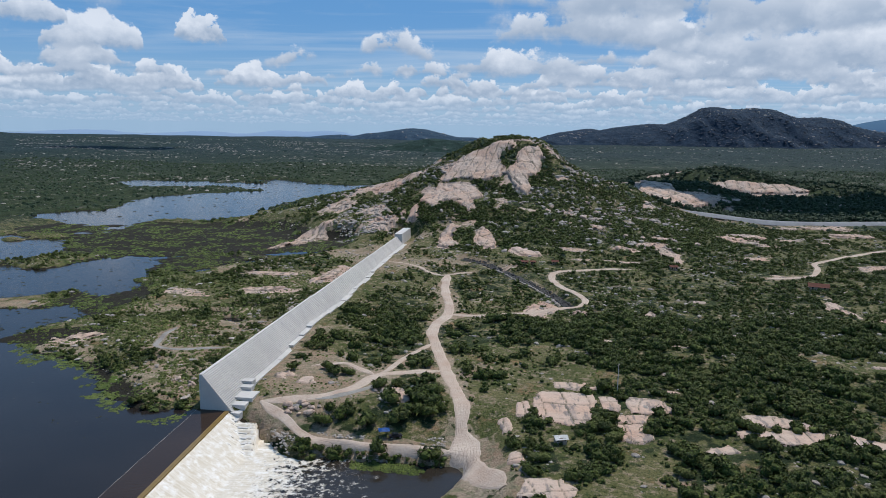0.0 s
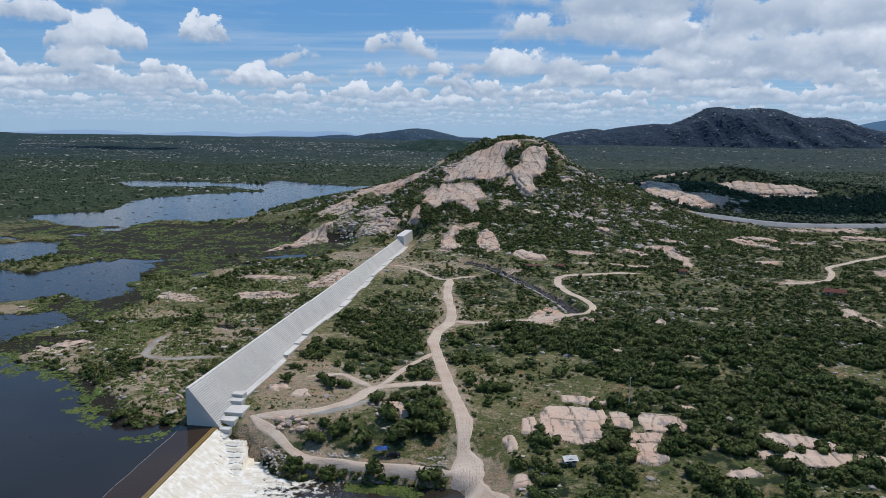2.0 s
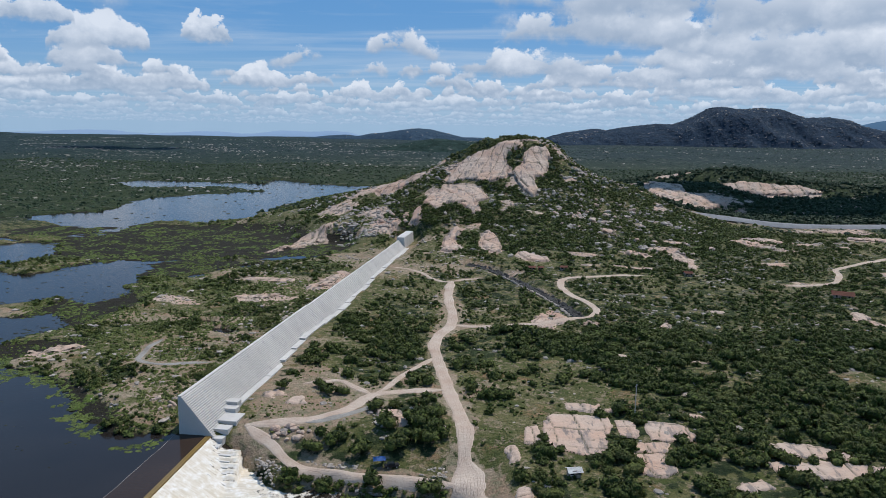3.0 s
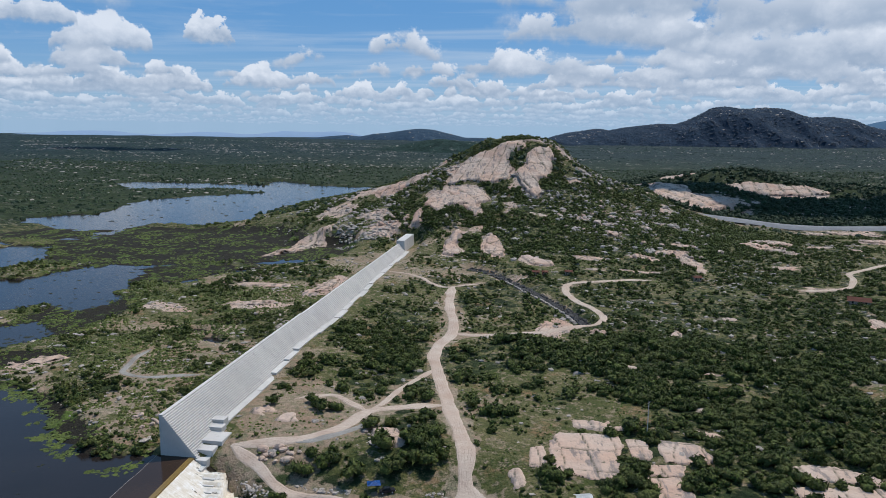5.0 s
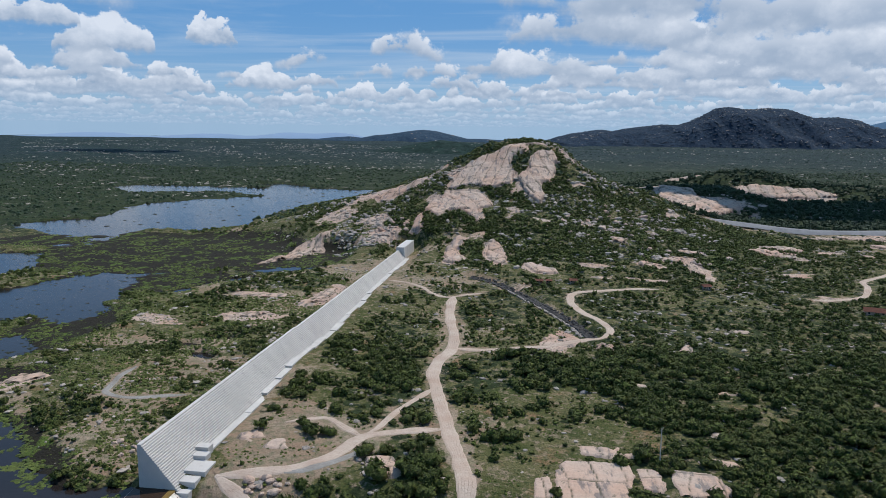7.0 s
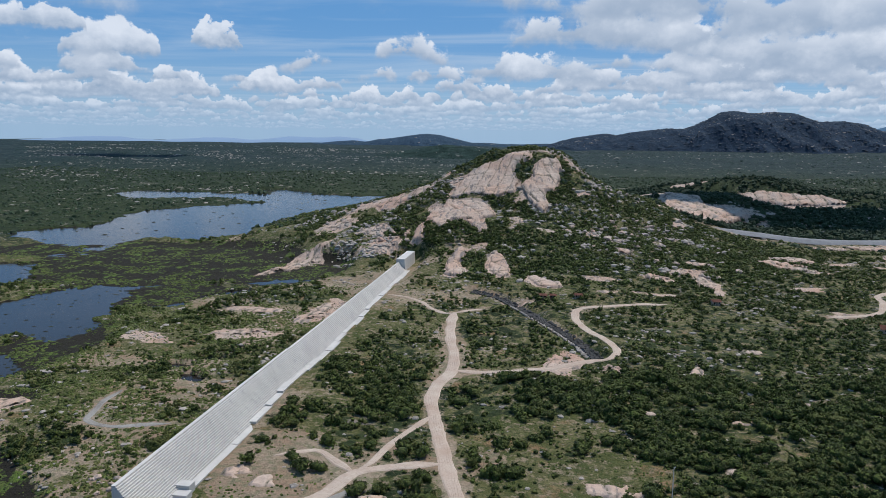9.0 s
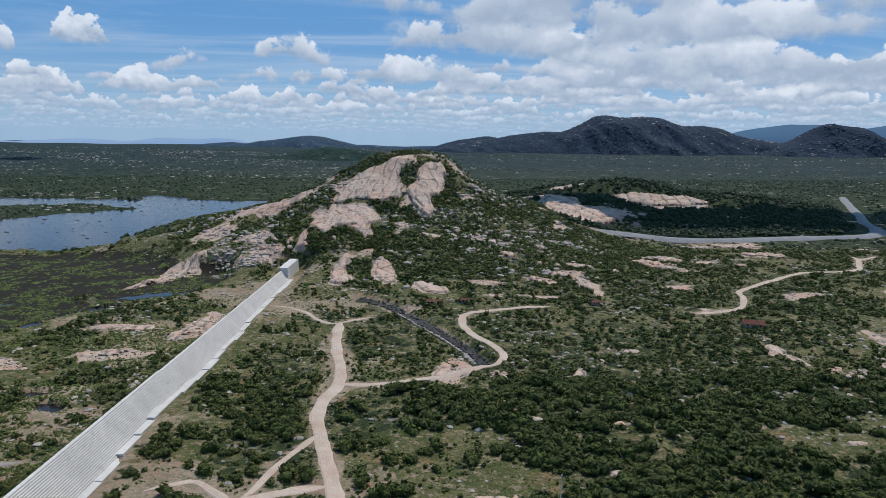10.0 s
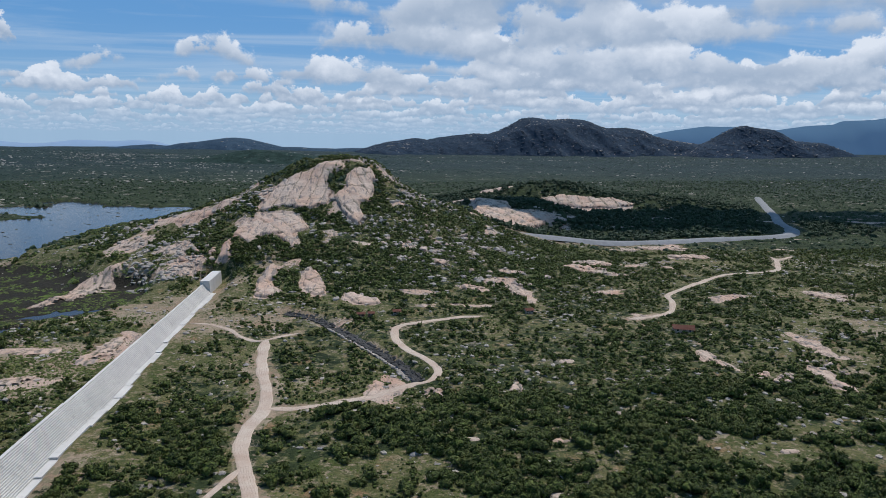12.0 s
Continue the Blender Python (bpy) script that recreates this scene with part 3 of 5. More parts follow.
# outlines of the broad slabs below the dam, on plan
SLAB_EDGES = [
    [(12, 224), (15.5, 228.6), (22.8, 230), (31.5, 229.5), (30.5, 214), (29.5, 203), (21, 201.5), (12.2, 207)],
    [(6.4, 218), (9.8, 219), (10.6, 212), (9.9, 206.5), (6, 208)],
    [(33.6, 227), (38.3, 226.8), (39.8, 219), (38, 214), (33.8, 216)],
    [(41.6, 222), (42.7, 226.4), (52, 225.4), (55.6, 215), (48, 213.4), (41.4, 214)],
    [(36.4, 212.5), (46.5, 212), (44.6, 206.4), (36, 206)],
    [(35.4, 205), (43.6, 205.2), (45, 195), (41, 190.5), (35, 191.6)],
    [(70.8, 214), (79.2, 217.4), (89.5, 213.4), (96.5, 206), (84, 207.8), (71.4, 209)],
    [(69.4, 203.6), (84, 206), (95.4, 203.8), (91.4, 196.6), (80, 195), (71.6, 195.6)],
    [(96.6, 203.4), (103, 201.6), (112, 197.4), (119, 192), (103, 192), (93, 196)],
    [(7, 168), (16.4, 168.6), (21, 163), (17, 157), (5.6, 159)],
]
OUTCROPS = [(186, 560, 20, 13, -35, 1.2), (202, 588, 15, 11, 0, 1.2), (300, 626, 20, 12, -10, 1.2), (303, 677, 24, 12, -10, 1.2), (262, 672, 14, 9, 0, 1.0), (314, 470, 10, 17, 10, 1.2), (227, 370, 4, 22, 8, 0.7), (205, 328, 4, 17, 0, 0.8),
            (170, 364, 4, 11, 0, 0.8), (180, 338, 6, 3, 0, 0.8), (86, 502, 12, 7, -20, 1.4), (114, 497, 5, 16, 10, 1.5),
            (124, 540, 8, 6, 0, 1.4), (-157, 545, 9, 42, -17, 1.4), (-117, 598, 13, 7, 30, 0.9), (-150, 630, 8, 20, -30, 0.9), (-104, 412, 8, 24, -12, 0.8), (-140, 412, 18, 7, 10, 0.7), (-128, 369, 17, 6, 10, 0.7),
            (-178, 273, 12, 6, 25, 0.7), (-73, 233, 7, 4, 10, 0.7), (-66, 229, 5, 3.5, 0, 0.6), (-31, 218, 4, 5, 0, 0.9), (72, 336, 3, 8, -20, 0.6), (45, 290, 5, 2.5, 0, 0.5), (129, 329, 6, 3, 0, 0.6), (121, 295, 7, 3, 10, 0.5),
            (134, 303, 6, 2.5, -10, 0.5), (74, 284, 5, 3, 0, 0.4), (103, 306, 7, 3, 10, 0.5), (103, 365, 5, 3, 0, 0.5), (30, 235, 8, 3, 5, 0.6), (62, 250, 4, 2.5, 0, 0.5), (142, 268, 6, 3, 0, 0.6), (17, 344, 3.6, 15, -22, 0.4), (74, 548, 6, 5, 0, 2.0)]
# slabs and domes on the hill: centre, radii, turn, how far they stand out
CRAG_EDGES = [
    [(-61, 641), (-54.7, 660), (-45, 679), (-34, 690), (-29, 693), (-13.5, 694), (-3.3, 703), (9.7, 699), (12, 690), (2, 684), (-5, 676), (-2.6, 666), (2.4, 657), (-2.2, 640), (-14, 635), (-28.5, 638), (-36, 645), (-48, 642)],
    [(12, 659), (14.8, 681), (22.4, 688), (33, 693.5), (36.5, 683), (34.5, 666), (28.8, 643), (21.5, 637), (24.3, 616), (18.6, 606), (12, 614), (7.3, 635), (2.5, 646), (7.2, 653.6)],
    [(-70.5, 606), (-65.7, 625), (-58.5, 625), (-55, 638), (-35.4, 634.5), (-25.6, 628), (-20, 613.6), (-16.4, 597), (-27, 594), (-22.9, 573), (-24.6, 565.8), (-31.3, 570), (-37.4, 595), (-48.5, 593.6), (-58, 580)],
    [(-77.3, 566), (-77.1, 587), (-73.8, 597), (-69.5, 581), (-69.3, 565)],
    [(-45, 489), (-46, 519), (-41.5, 539), (-37.8, 543), (-35, 527), (-37, 511.5), (-30.5, 498), (-38.4, 481)],
    [(-18.4, 499), (-17, 531), (-12.9, 534), (-6.5, 515), (-3, 495), (-8, 480)],
    [(5, 478), (9, 492), (14, 486.5), (20, 480), (27.6, 476), (28, 468), (14, 465)],
    [(-127, 666), (-108, 677.5), (-90.5, 682), (-76, 693.5), (-81.7, 674.8), (-98, 664), (-113.6, 649.5)],
]
# worked faces of the old quarry
QUARRY_EDGES = [
    [(142, 722), (165, 740), (200, 800), (246, 829), (241, 858), (207, 867), (213, 903), (194, 985), (165, 890)],
    [(300, 1088), (347, 1092), (411, 1071), (441, 1032), (399, 1036), (331, 1064)],
]
ROCK_PATCHES = [
    (18, 618, 4, 7, 0), (74, 548, 6, 5, 0), (86, 502, 13, 8, -20),
    (114, 495, 5, 18, 10), (124, 540, 9, 7, 0), (-157, 545, 11, 45, -17), (-117, 598, 16, 12, 30), (-100, 565, 14, 22, -20), (-150, 630, 16, 22, -30), (-125, 690, 22, 16, 30),
    (-104, 412, 10, 26, -12), (-140, 412, 20, 8, 10), (-128, 369, 18, 7, 10), (-178, 273, 13, 7, 25), (-165, 352, 16, 5, 0),
    (184, 554, 24, 9, -35), (203, 588, 18, 8, 0), (302, 628, 24, 7, -10), (305, 677, 28, 8, -10), (314, 470, 11, 17, 10), (229, 368, 6, 28, 6), (205, 328, 5, 17, 0),
    (170, 364, 4, 12, 0), (180, 338, 6, 4, 0), (243, 472, 14, 7, 0), (16, 342, 5, 20, -25),
    (188, 990, 20, 130, -4), (222, 850, 52, 42, -20), (262, 1165, 40, 18, 0), (372, 1055, 72, 18, -25), (415, 930, 40, 12, 0)]


# ---- ground ----
def axis_steps(lo, hi, step, far_lo, far_hi, ratio=1.02, back_ratio=1.02):
    mid = list(np.arange(lo, hi + 0.01, step))
    out, d = [], step
    v = hi
    while v < far_hi:
        d *= ratio
        v += d
        out.append(v)
    back, d, v = [], step, lo
    while v > far_lo:
        d *= back_ratio
        v -= d
        back.append(v)
    return np.array(back[::-1] + mid + out)


def in_mass(x, y):
    """How thickly the scrub grows, 0 to 1."""
    n = fbm(x, y, 75, 4, 41) * 0.36 + fbm(x, y, 20, 3, 44, 0.6) * 0.50
    d = 0.76 + 1.0 * n
    d = d + 0.12 * smooth(-10, 60, x) + 0.16 * smooth(30, 75, x) * smooth(345, 310, y) + 0.14 * smooth(110, 200, x) * smooth(300, 380, y) + 0.25 * smooth(0, 14, x) * smooth(250, 215, y)
    # trodden and open ground along the dam and round the works
    d = d - 0.62 * smooth(36, 8, np.abs(x + 76)) * smooth(200, 230, y) * smooth(560, 470, y)
    d = d - 0.55 * smooth(-0.2, 0.4, blob(x, y, -60, 232, 22, 22))
    d = d + 0.08 * smooth(8, 25, 80 - np.hypot((x - 12) / 2.6, (y - 690) / 1.9))
    d = d - 0.27 * smooth(-96, -110, x) * smooth(600, 520, y)
    for e in ((-46, 278, 11, 26, -10), (-30, 257, 7, 14, -12), (-29, 220, 13, 19, 0), (-50, 352, 14, 20, 0), (-12, 390, 16, 30, 0), (15, 300, 40, 20, 0), (115, 365, 55, 45, 0), (-45, 420, 14, 10, 0)):
        d = d + 0.9 * smooth(-0.2, 0.3, blob(x, y, *e))
    for e in ((130, 268, 22, 14, 0), (30, 247, 14, 9, 0), (112, 228, 10, 5, 0)):
        d = d - 0.8 * smooth(-0.3, 0.3, blob(x, y, *e))
    return np.clip(d, 0, 1)


def road_gap(x, y):
    gap = np.full(np.shape(x), 1e9)
    for name, wide, pts in ROADS:
        gap = np.minimum(gap, along(pts, x, y) - wide / 2)
    gap = np.minimum(gap, along(DIKE, x, y) - 16)
    return np.minimum(gap, along(CREEK, x, y) - 4)


# bare sandy places
BARE = [(-52, 204, 15, 9, -10), (-68, 224, 12, 8, 0), (-64, 246, 14, 10, 0), (-47, 236, 9, 6, 0), (66, 277, 9, 6, 0), (91, 305, 10, 5, 0), (125, 283, 9, 4, 10), (105, 268, 7, 4, 0), (68, 358, 5, 9, 0), (71, 336, 4, 7, 0), (178, 382, 7, 9, 0), (170, 350, 6, 5, 0), (226, 403, 8, 6, 0), (-7, 244, 7, 6, 0), (28, 268, 8, 4, 0), (-60, 202, 17, 7, -20), (-66, 212, 9, 8, 0), (-30, 192, 32, 5, 0), (-60, 236, 22, 14, 0), (-6, 190, 12, 14, 0), (-40, 246, 14, 8, 0), (-70, 200, 12, 10, 0), (132, 392, 14, 10, 0), (8, 440, 20, 6, 0), (-178, 268, 22, 10, 20), (-120, 250, 12, 16, 0), (-110, 215, 9, 12, 0), (-5, 253, 7, 6, 0), (74, 284, 9, 5, 0), (103, 310, 12, 5, 10), (48, 169, 9, 7, 0), (-70, 252, 12, 8, 0)]


def build_ground():
    xs = axis_steps(-330, 330, 3.0, -4900, 4900, 1.03, 1.03)
    ys = axis_steps(140, 780, 3.0, -4900, 4950, 1.025, 1.10)
    X, Y = np.meshgrid(xs, ys)
    Z = height(X, Y)
    nx, ny = len(xs), len(ys)
    i = np.arange(nx * ny).reshape(ny, nx)
    faces = np.stack([i[:-1, :-1], i[:-1, 1:], i[1:, 1:], i[1:, :-1]], -1).reshape(-1, 4)
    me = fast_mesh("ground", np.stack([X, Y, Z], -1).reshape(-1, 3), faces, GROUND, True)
    r = np.hypot(X, Y)
    w = water_field(X, Y)
    masks = {
        "rock": rock_field(X, Y, Z),
        "dirt": np.clip(0.24 - 0.12 * smooth(-10, 30, X) + 0.10 * smooth(40, 15, np.abs(X + 70)) * smooth(330, 260, Y) - 0.10 * smooth(300, 360, Y) + 0.12 * smooth(-92, -100, X) - 0.55 * fbm(X, Y, 40, 4, 51) - 0.3 * (in_mass(X, Y) - 0.4) + 0.8 * smooth(5, -1, road_gap(X, Y)) + sum(0.6 * smooth(-0.2, 0.5, blob(X, Y, *e)) for e in BARE), 0, 1) * smooth(1500, 700, r),
        # how much painted haze tints the woods, growing with distance
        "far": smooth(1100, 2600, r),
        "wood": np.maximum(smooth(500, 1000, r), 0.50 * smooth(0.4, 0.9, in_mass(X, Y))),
        "wet": np.clip(sum(smooth(0.0, 0.3, blob(X, Y, *e)) for e in MARSH), 0, 1) + smooth(-0.5, -0.1, w) * 0.6,
    }
    for name, values in masks.items():
        a = me.attributes.new(name, "FLOAT", "POINT")
        a.data.foreach_set("value", np.asarray(values, np.float32).ravel())
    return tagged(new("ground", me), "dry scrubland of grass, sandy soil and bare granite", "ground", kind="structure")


ground = build_ground()


def build_range(cy, depth, crest, mat):
    xs = np.arange(crest[0][0], crest[-1][0] + 1, 13.0)
    ys = np.concatenate([np.arange(cy - depth * 2.2, cy, 26.0), np.arange(cy, cy + depth, 60.0)])
    X, Y = np.meshgrid(xs, ys)
    Z = range_height(X, Y, cy, depth, crest)
    i = np.arange(X.size).reshape(X.shape)
    faces = np.stack([i[:-1, :-1], i[:-1, 1:], i[1:, 1:], i[1:, :-1]], -1).reshape(-1, 4)
    me = fast_mesh("mountain_range", np.stack([X, Y, Z], -1).reshape(-1, 3), faces, mat, True)
    return tagged(new("mountain_range", me), "far wooded mountains with bare pale rock faces", "mountains", kind="structure")


# each range's base colour goes by distance, bluer with painted haze farther off
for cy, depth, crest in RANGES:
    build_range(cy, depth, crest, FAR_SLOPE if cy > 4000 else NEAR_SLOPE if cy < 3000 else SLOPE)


def flat_sheet(name, x0, y0, x1, y1, z, mat, step):
    xs, ys = np.arange(x0, x1 + 1e-6, step), np.arange(y0, y1 + 1e-6, step)
    X, Y = np.meshgrid(xs, ys)
    i = np.arange(X.size).reshape(X.shape)
    faces = np.stack([i[:-1, :-1], i[:-1, 1:], i[1:, 1:], i[1:, :-1]], -1).reshape(-1, 4)
    return new(name, fast_mesh(name, np.stack([X, Y, np.full(X.shape, z)], -1).reshape(-1, 3), faces, mat)), X, Y


lake, _, _ = flat_sheet("lake_water", -1300, -600, -90, 1400, WATER, LAKE, 55)
tagged(lake, "dark calm reservoir water reflecting clouds and blue sky", "water", kind="structure")


# ---- roads ----
def lay_road(name, wide, pts, mat, lift=0.16):
    p = spline(pts, 1.5)
    t = np.gradient(p, axis=0)
    t /= np.linalg.norm(t, axis=1, keepdims=True) + 1e-9
    side = np.stack([t[:, 1], -t[:, 0]], -1)
    n = len(p)
    k = np.linspace(-1, 1, 9)
    run = np.arange(n) * 1.5

    def ragged(seed):
        ends = np.clip(np.minimum(run, run[-1] - run) / 7, 0.15, 1) ** 0.7
        return wide / 2 * ends * (1 + 0.22 * fbm(run, np.full(n, wide), 14, 4, seed, 0.7))

    off = np.where(k[None] < 0, k[None] * ragged(61)[:, None], k[None] * ragged(71)[:, None])
    X, Y = p[:, 0:1] + side[:, 0:1] * off, p[:, 1:2] + side[:, 1:2] * off
    rut = np.array([-0.55, -0.08, 0.03, -0.05, 0.05, -0.05, 0.03, -0.08, -0.55])
    Z = height(X, Y) + lift + rut[None]
    i = np.arange(n * 9).reshape(n, 9)
    faces = np.stack([i[:-1, :-1], i[:-1, 1:], i[1:, 1:], i[1:, :-1]], -1).reshape(-1, 4)
    me = fast_mesh(name, np.stack([X, Y, Z], -1).reshape(-1, 3), faces, mat, True)
    me.attributes.new("across", "FLOAT", "POINT").data.foreach_set("value", np.tile(k, n).astype(np.float32) * wide / 5)
    return new(name, me)


for name, wide, pts in ROADS:
    mat, text = (GRAVEL, "grey gravel track winding through low scrub") if name == "gravel_track" else (ROAD, "rutted track of pale beige sandy soil")
    tagged(lay_road(name, wide, pts, mat, 0.24 if wide > 8 else 0.08 if name == "gravel_track" else 0.16), text, "dirt road", kind="structure")


def build_dike():
    """A low embankment: gravel crest, slopes of grey broken stone."""
    p = spline(DIKE, 6)
    t = np.gradient(p, axis=0)
    t /= np.linalg.norm(t, axis=1, keepdims=True)
    side = np.stack([t[:, 1], -t[:, 0]], -1)
    prof = np.array([(-16, -1.5), (-12, 0.8), (-8, 2.6), (-4.5, 4.2), (0, 4.35), (4.5, 4.2), (8, 2.6), (12, 0.8), (16, -1.5)])
    prof = prof[None] * np.where(p[:, 1] > 800, 0.45, 0.60)[:, None, None]
    foot = height(p[:, 0], p[:, 1])
    foot = np.convolve(np.pad(foot, 8, mode="edge"), np.ones(17) / 17, "valid")
    X, Y = p[:, 0:1] + side[:, 0:1] * prof[..., 0], p[:, 1:2] + side[:, 1:2] * prof[..., 0]
    Z = foot[:, None] + prof[..., 1] + 0.5 * fbm(X, Y, 5, 3, 63) * (np.abs(prof[..., 0]) > 5)
    n, k = X.shape
    i = np.arange(n * k).reshape(n, k)
    faces = np.stack([i[:-1, :-1], i[:-1, 1:], i[1:, 1:], i[1:, :-1]], -1).reshape(-1, 4)
    ob = new("embankment", fast_mesh("embankment", np.stack([X, Y, Z], -1).reshape(-1, 3), faces, ASPHALT, True))
    return tagged(ob, "grey stone-faced embankment carrying a gravel road", "embankment", kind="structure")


build_dike()


# ---- the dam ----
DAM_LONG = (DAM_B - DAM_A).length
DAM_M = Matrix.Translation(DAM_A) @ Matrix.Rotation(math.atan2(DAM_B.y - DAM_A.y, DAM_B.x - DAM_A.x), 4, "Z")
# in the dam's own axes x runs along the crest, -y is downstream


def prism(bm, outline, x0, x1):
    """Extrudes an outline of (y, z) from x0 to x1."""
    a = [bm.verts.new((x0, y, z)) for y, z in outline]
    b = [bm.verts.new((x1, y, z)) for y, z in outline]
    n = len(outline)
    bm.faces.new(a), bm.faces.new(b[::-1])
    for i in range(n):
        bm.faces.new((a[i], b[i], b[(i + 1) % n], a[(i + 1) % n]))
    bmesh.ops.recalc_face_normals(bm, faces=bm.faces)


def step_outline(crest, base, rise=0.5, run=0.41, top=1.1):
    pts = [(0.0, base), (0.0, crest), (-top, crest)]
    y, z = -top, crest
    while z > base + 0.01:
        z -= rise
        pts.append((y, z))
        y -= run
        pts.append((y, z))
    pts[-1] = (pts[-1][0], base)
    return [p for k, p in enumerate(pts) if k == 0 or p != pts[k - 1]]


def build_dam():
    dam = new("concrete_dam")
    dam.matrix_world = DAM_M
    tagged(dam, "long stepped grey concrete dam wall with narrow crest", "dam")
    for x0, x1, crest in ((0, 110, CREST), (110.02, 222, CREST - 0.35), (222.02, DAM_LONG - 25, CREST - 0.5)):
        bm = bmesh.new()
        prism(bm, step_outline(crest, crest - 15), x0, x1)
        part("wall_section", bm, CONCRETE, dam)
    bm = bmesh.new()
    prism(bm, [(1.0, -2), (1.0, CREST + 1.6), (-4.6, CREST + 1.6), (-5.4, -2)], DAM_LONG - 24.98, DAM_LONG + 10)
    bmesh.ops.bevel(bm, geom=bm.edges[:], offset=0.12, segments=1, affect="EDGES")
    part("abutment", bm, CONCRETE, dam, "tall concrete block ending the dam at the hill")
    return dam


dam = build_dam()


def build_toe_blocks():
    """The stepped footing along the dam's toe, slab by slab as the ground climbs."""
    toe = new("stepped_footing")
    toe.matrix_world = DAM_M
    tagged(toe, "stepped concrete footing slabs along the dam's toe", "footing")
    spots = [(-3.4, -0.6, 9.6, 13.4, -1.6), (-0.6, 2.2, 9.3, 13.4, -0.3), (2.2, 5.6, 9.0, 13.8, 1.3), (6.2, 12.5, 8.2, 14.6, 2.2), (12.5, 15.5, 7.2, 11.6, 3.3), (15.5, 18.5, 6.8, 10.8, 4.3)] + [(-5.5 - 2 * k, -3.5 - 2 * k, 11.0 + 0.5 * k, 18.0 + 0.5 * k, -2.75 - 0.75 * k) for k in range(7)]
    for x0, x1, y0, y1, z in spots:
        bm = bmesh.new()
        box(bm, (x0, -y1, z - 4), (x1, -y0, z))
        bmesh.ops.bevel(bm, geom=bm.edges[:], offset=0.08, segments=1, affect="EDGES")
        part("footing_slab", bm, CONCRETE, toe)
    x = 18.6
    while x < DAM_LONG - 36:
        long = random.uniform(9, 16)
        p = DAM_M @ Vector((x + long / 2, -9, 0))
        z = float(height(p.x, p.y)) + random.uniform(0.15, 0.55)
        inner = 1.1 + (CREST - z) * 0.82 - 0.8
        bm = bmesh.new()
        box(bm, (x, -inner - random.uniform(2.2, 3.4), z - 3), (x + long, -inner, z))
        bmesh.ops.bevel(bm, geom=bm.edges[:], offset=0.07, segments=1, affect="EDGES")
        part("footing_slab", bm, CONCRETE, toe)
        x += long + 0.03
    return toe


build_toe_blocks()


# ---- the spillway ----
def build_spillway():
    spill = new("spillway")
    spill.matrix_world = Matrix.Translation((-95, 0, 0))
    tagged(spill, "broad overflowing concrete spillway with a stepped chute", "spillway")
    bm = bmesh.new()
    prof = [(0, -12), (0, -0.6), (0.8, -0.12), (10.4, -0.12), (11.2, -0.5)]
    y, z = 11.2, -0.5
    while z > -8.5:
        z -= 0.9
        prof.append((y, z))
        y += 1.25
        prof.append((y, z))
    prof += [(y + 5, z), (y + 5, -12)]
    a = [bm.verts.new((q, 205, h)) for q, h in prof]
    b = [bm.verts.new((q, 20, h)) for q, h in prof]
    bm.faces.new(a), bm.faces.new(b[::-1])
    for i in range(len(prof)):
        j = (i + 1) % len(prof)
        bm.faces.new((a[i], b[i], b[j], a[j]))
    bmesh.ops.recalc_face_normals(bm, faces=bm.faces)
    part("weir", bm, CONCRETE, spill)
    # water over the sill, then the fall
    bm = bmesh.new()
    box(bm, (0.4, 20, -0.4), (10.6, 204.8, 0.03))
    part("overflow", bm, SILTY, spill, "thin brown sheet of water")
    bm = bmesh.new()
    box(bm, (9.3, 20, -0.5), (11.6, 204.8, 0.07))
    bmesh.ops.bevel(bm, geom=[e for e in bm.edges if abs(e.verts[0].co.x - e.verts[1].co.x) < 0.01 and e.verts[0].co.z > 0 and e.verts[1].co.z > 0], offset=0.4, segments=3, affect="EDGES")
    part("lip", bm, LIP, spill, "ochre lip where the water tips over")
    # foam caught along the upstream edge of the sill
    bm = bmesh.new()
    ys = [204.5 - 1.5 * k for k in range(120)]
    rows = []
    for y in ys:
        m, w = 0.55 + 0.35 * noise.noise(Vector((y * 0.11, 0, 0))), 0.06 + 0.05 * noise.noise(Vector((y * 0.5, 3, 0)))
        rows.append([bm.verts.new(p) for p in ((m - w, y, 0.03), (m, y, 0.09), (m + w, y, 0.03))])
    for a, b in zip(rows, rows[1:]):
        bm.faces.new((a[0], a[1], b[1], b[0])), bm.faces.new((a[1], a[2], b[2], b[1]))
    part("foam_line", bm, SCUM, spill, "thin pale line of foam")
    return spill


build_spillway()


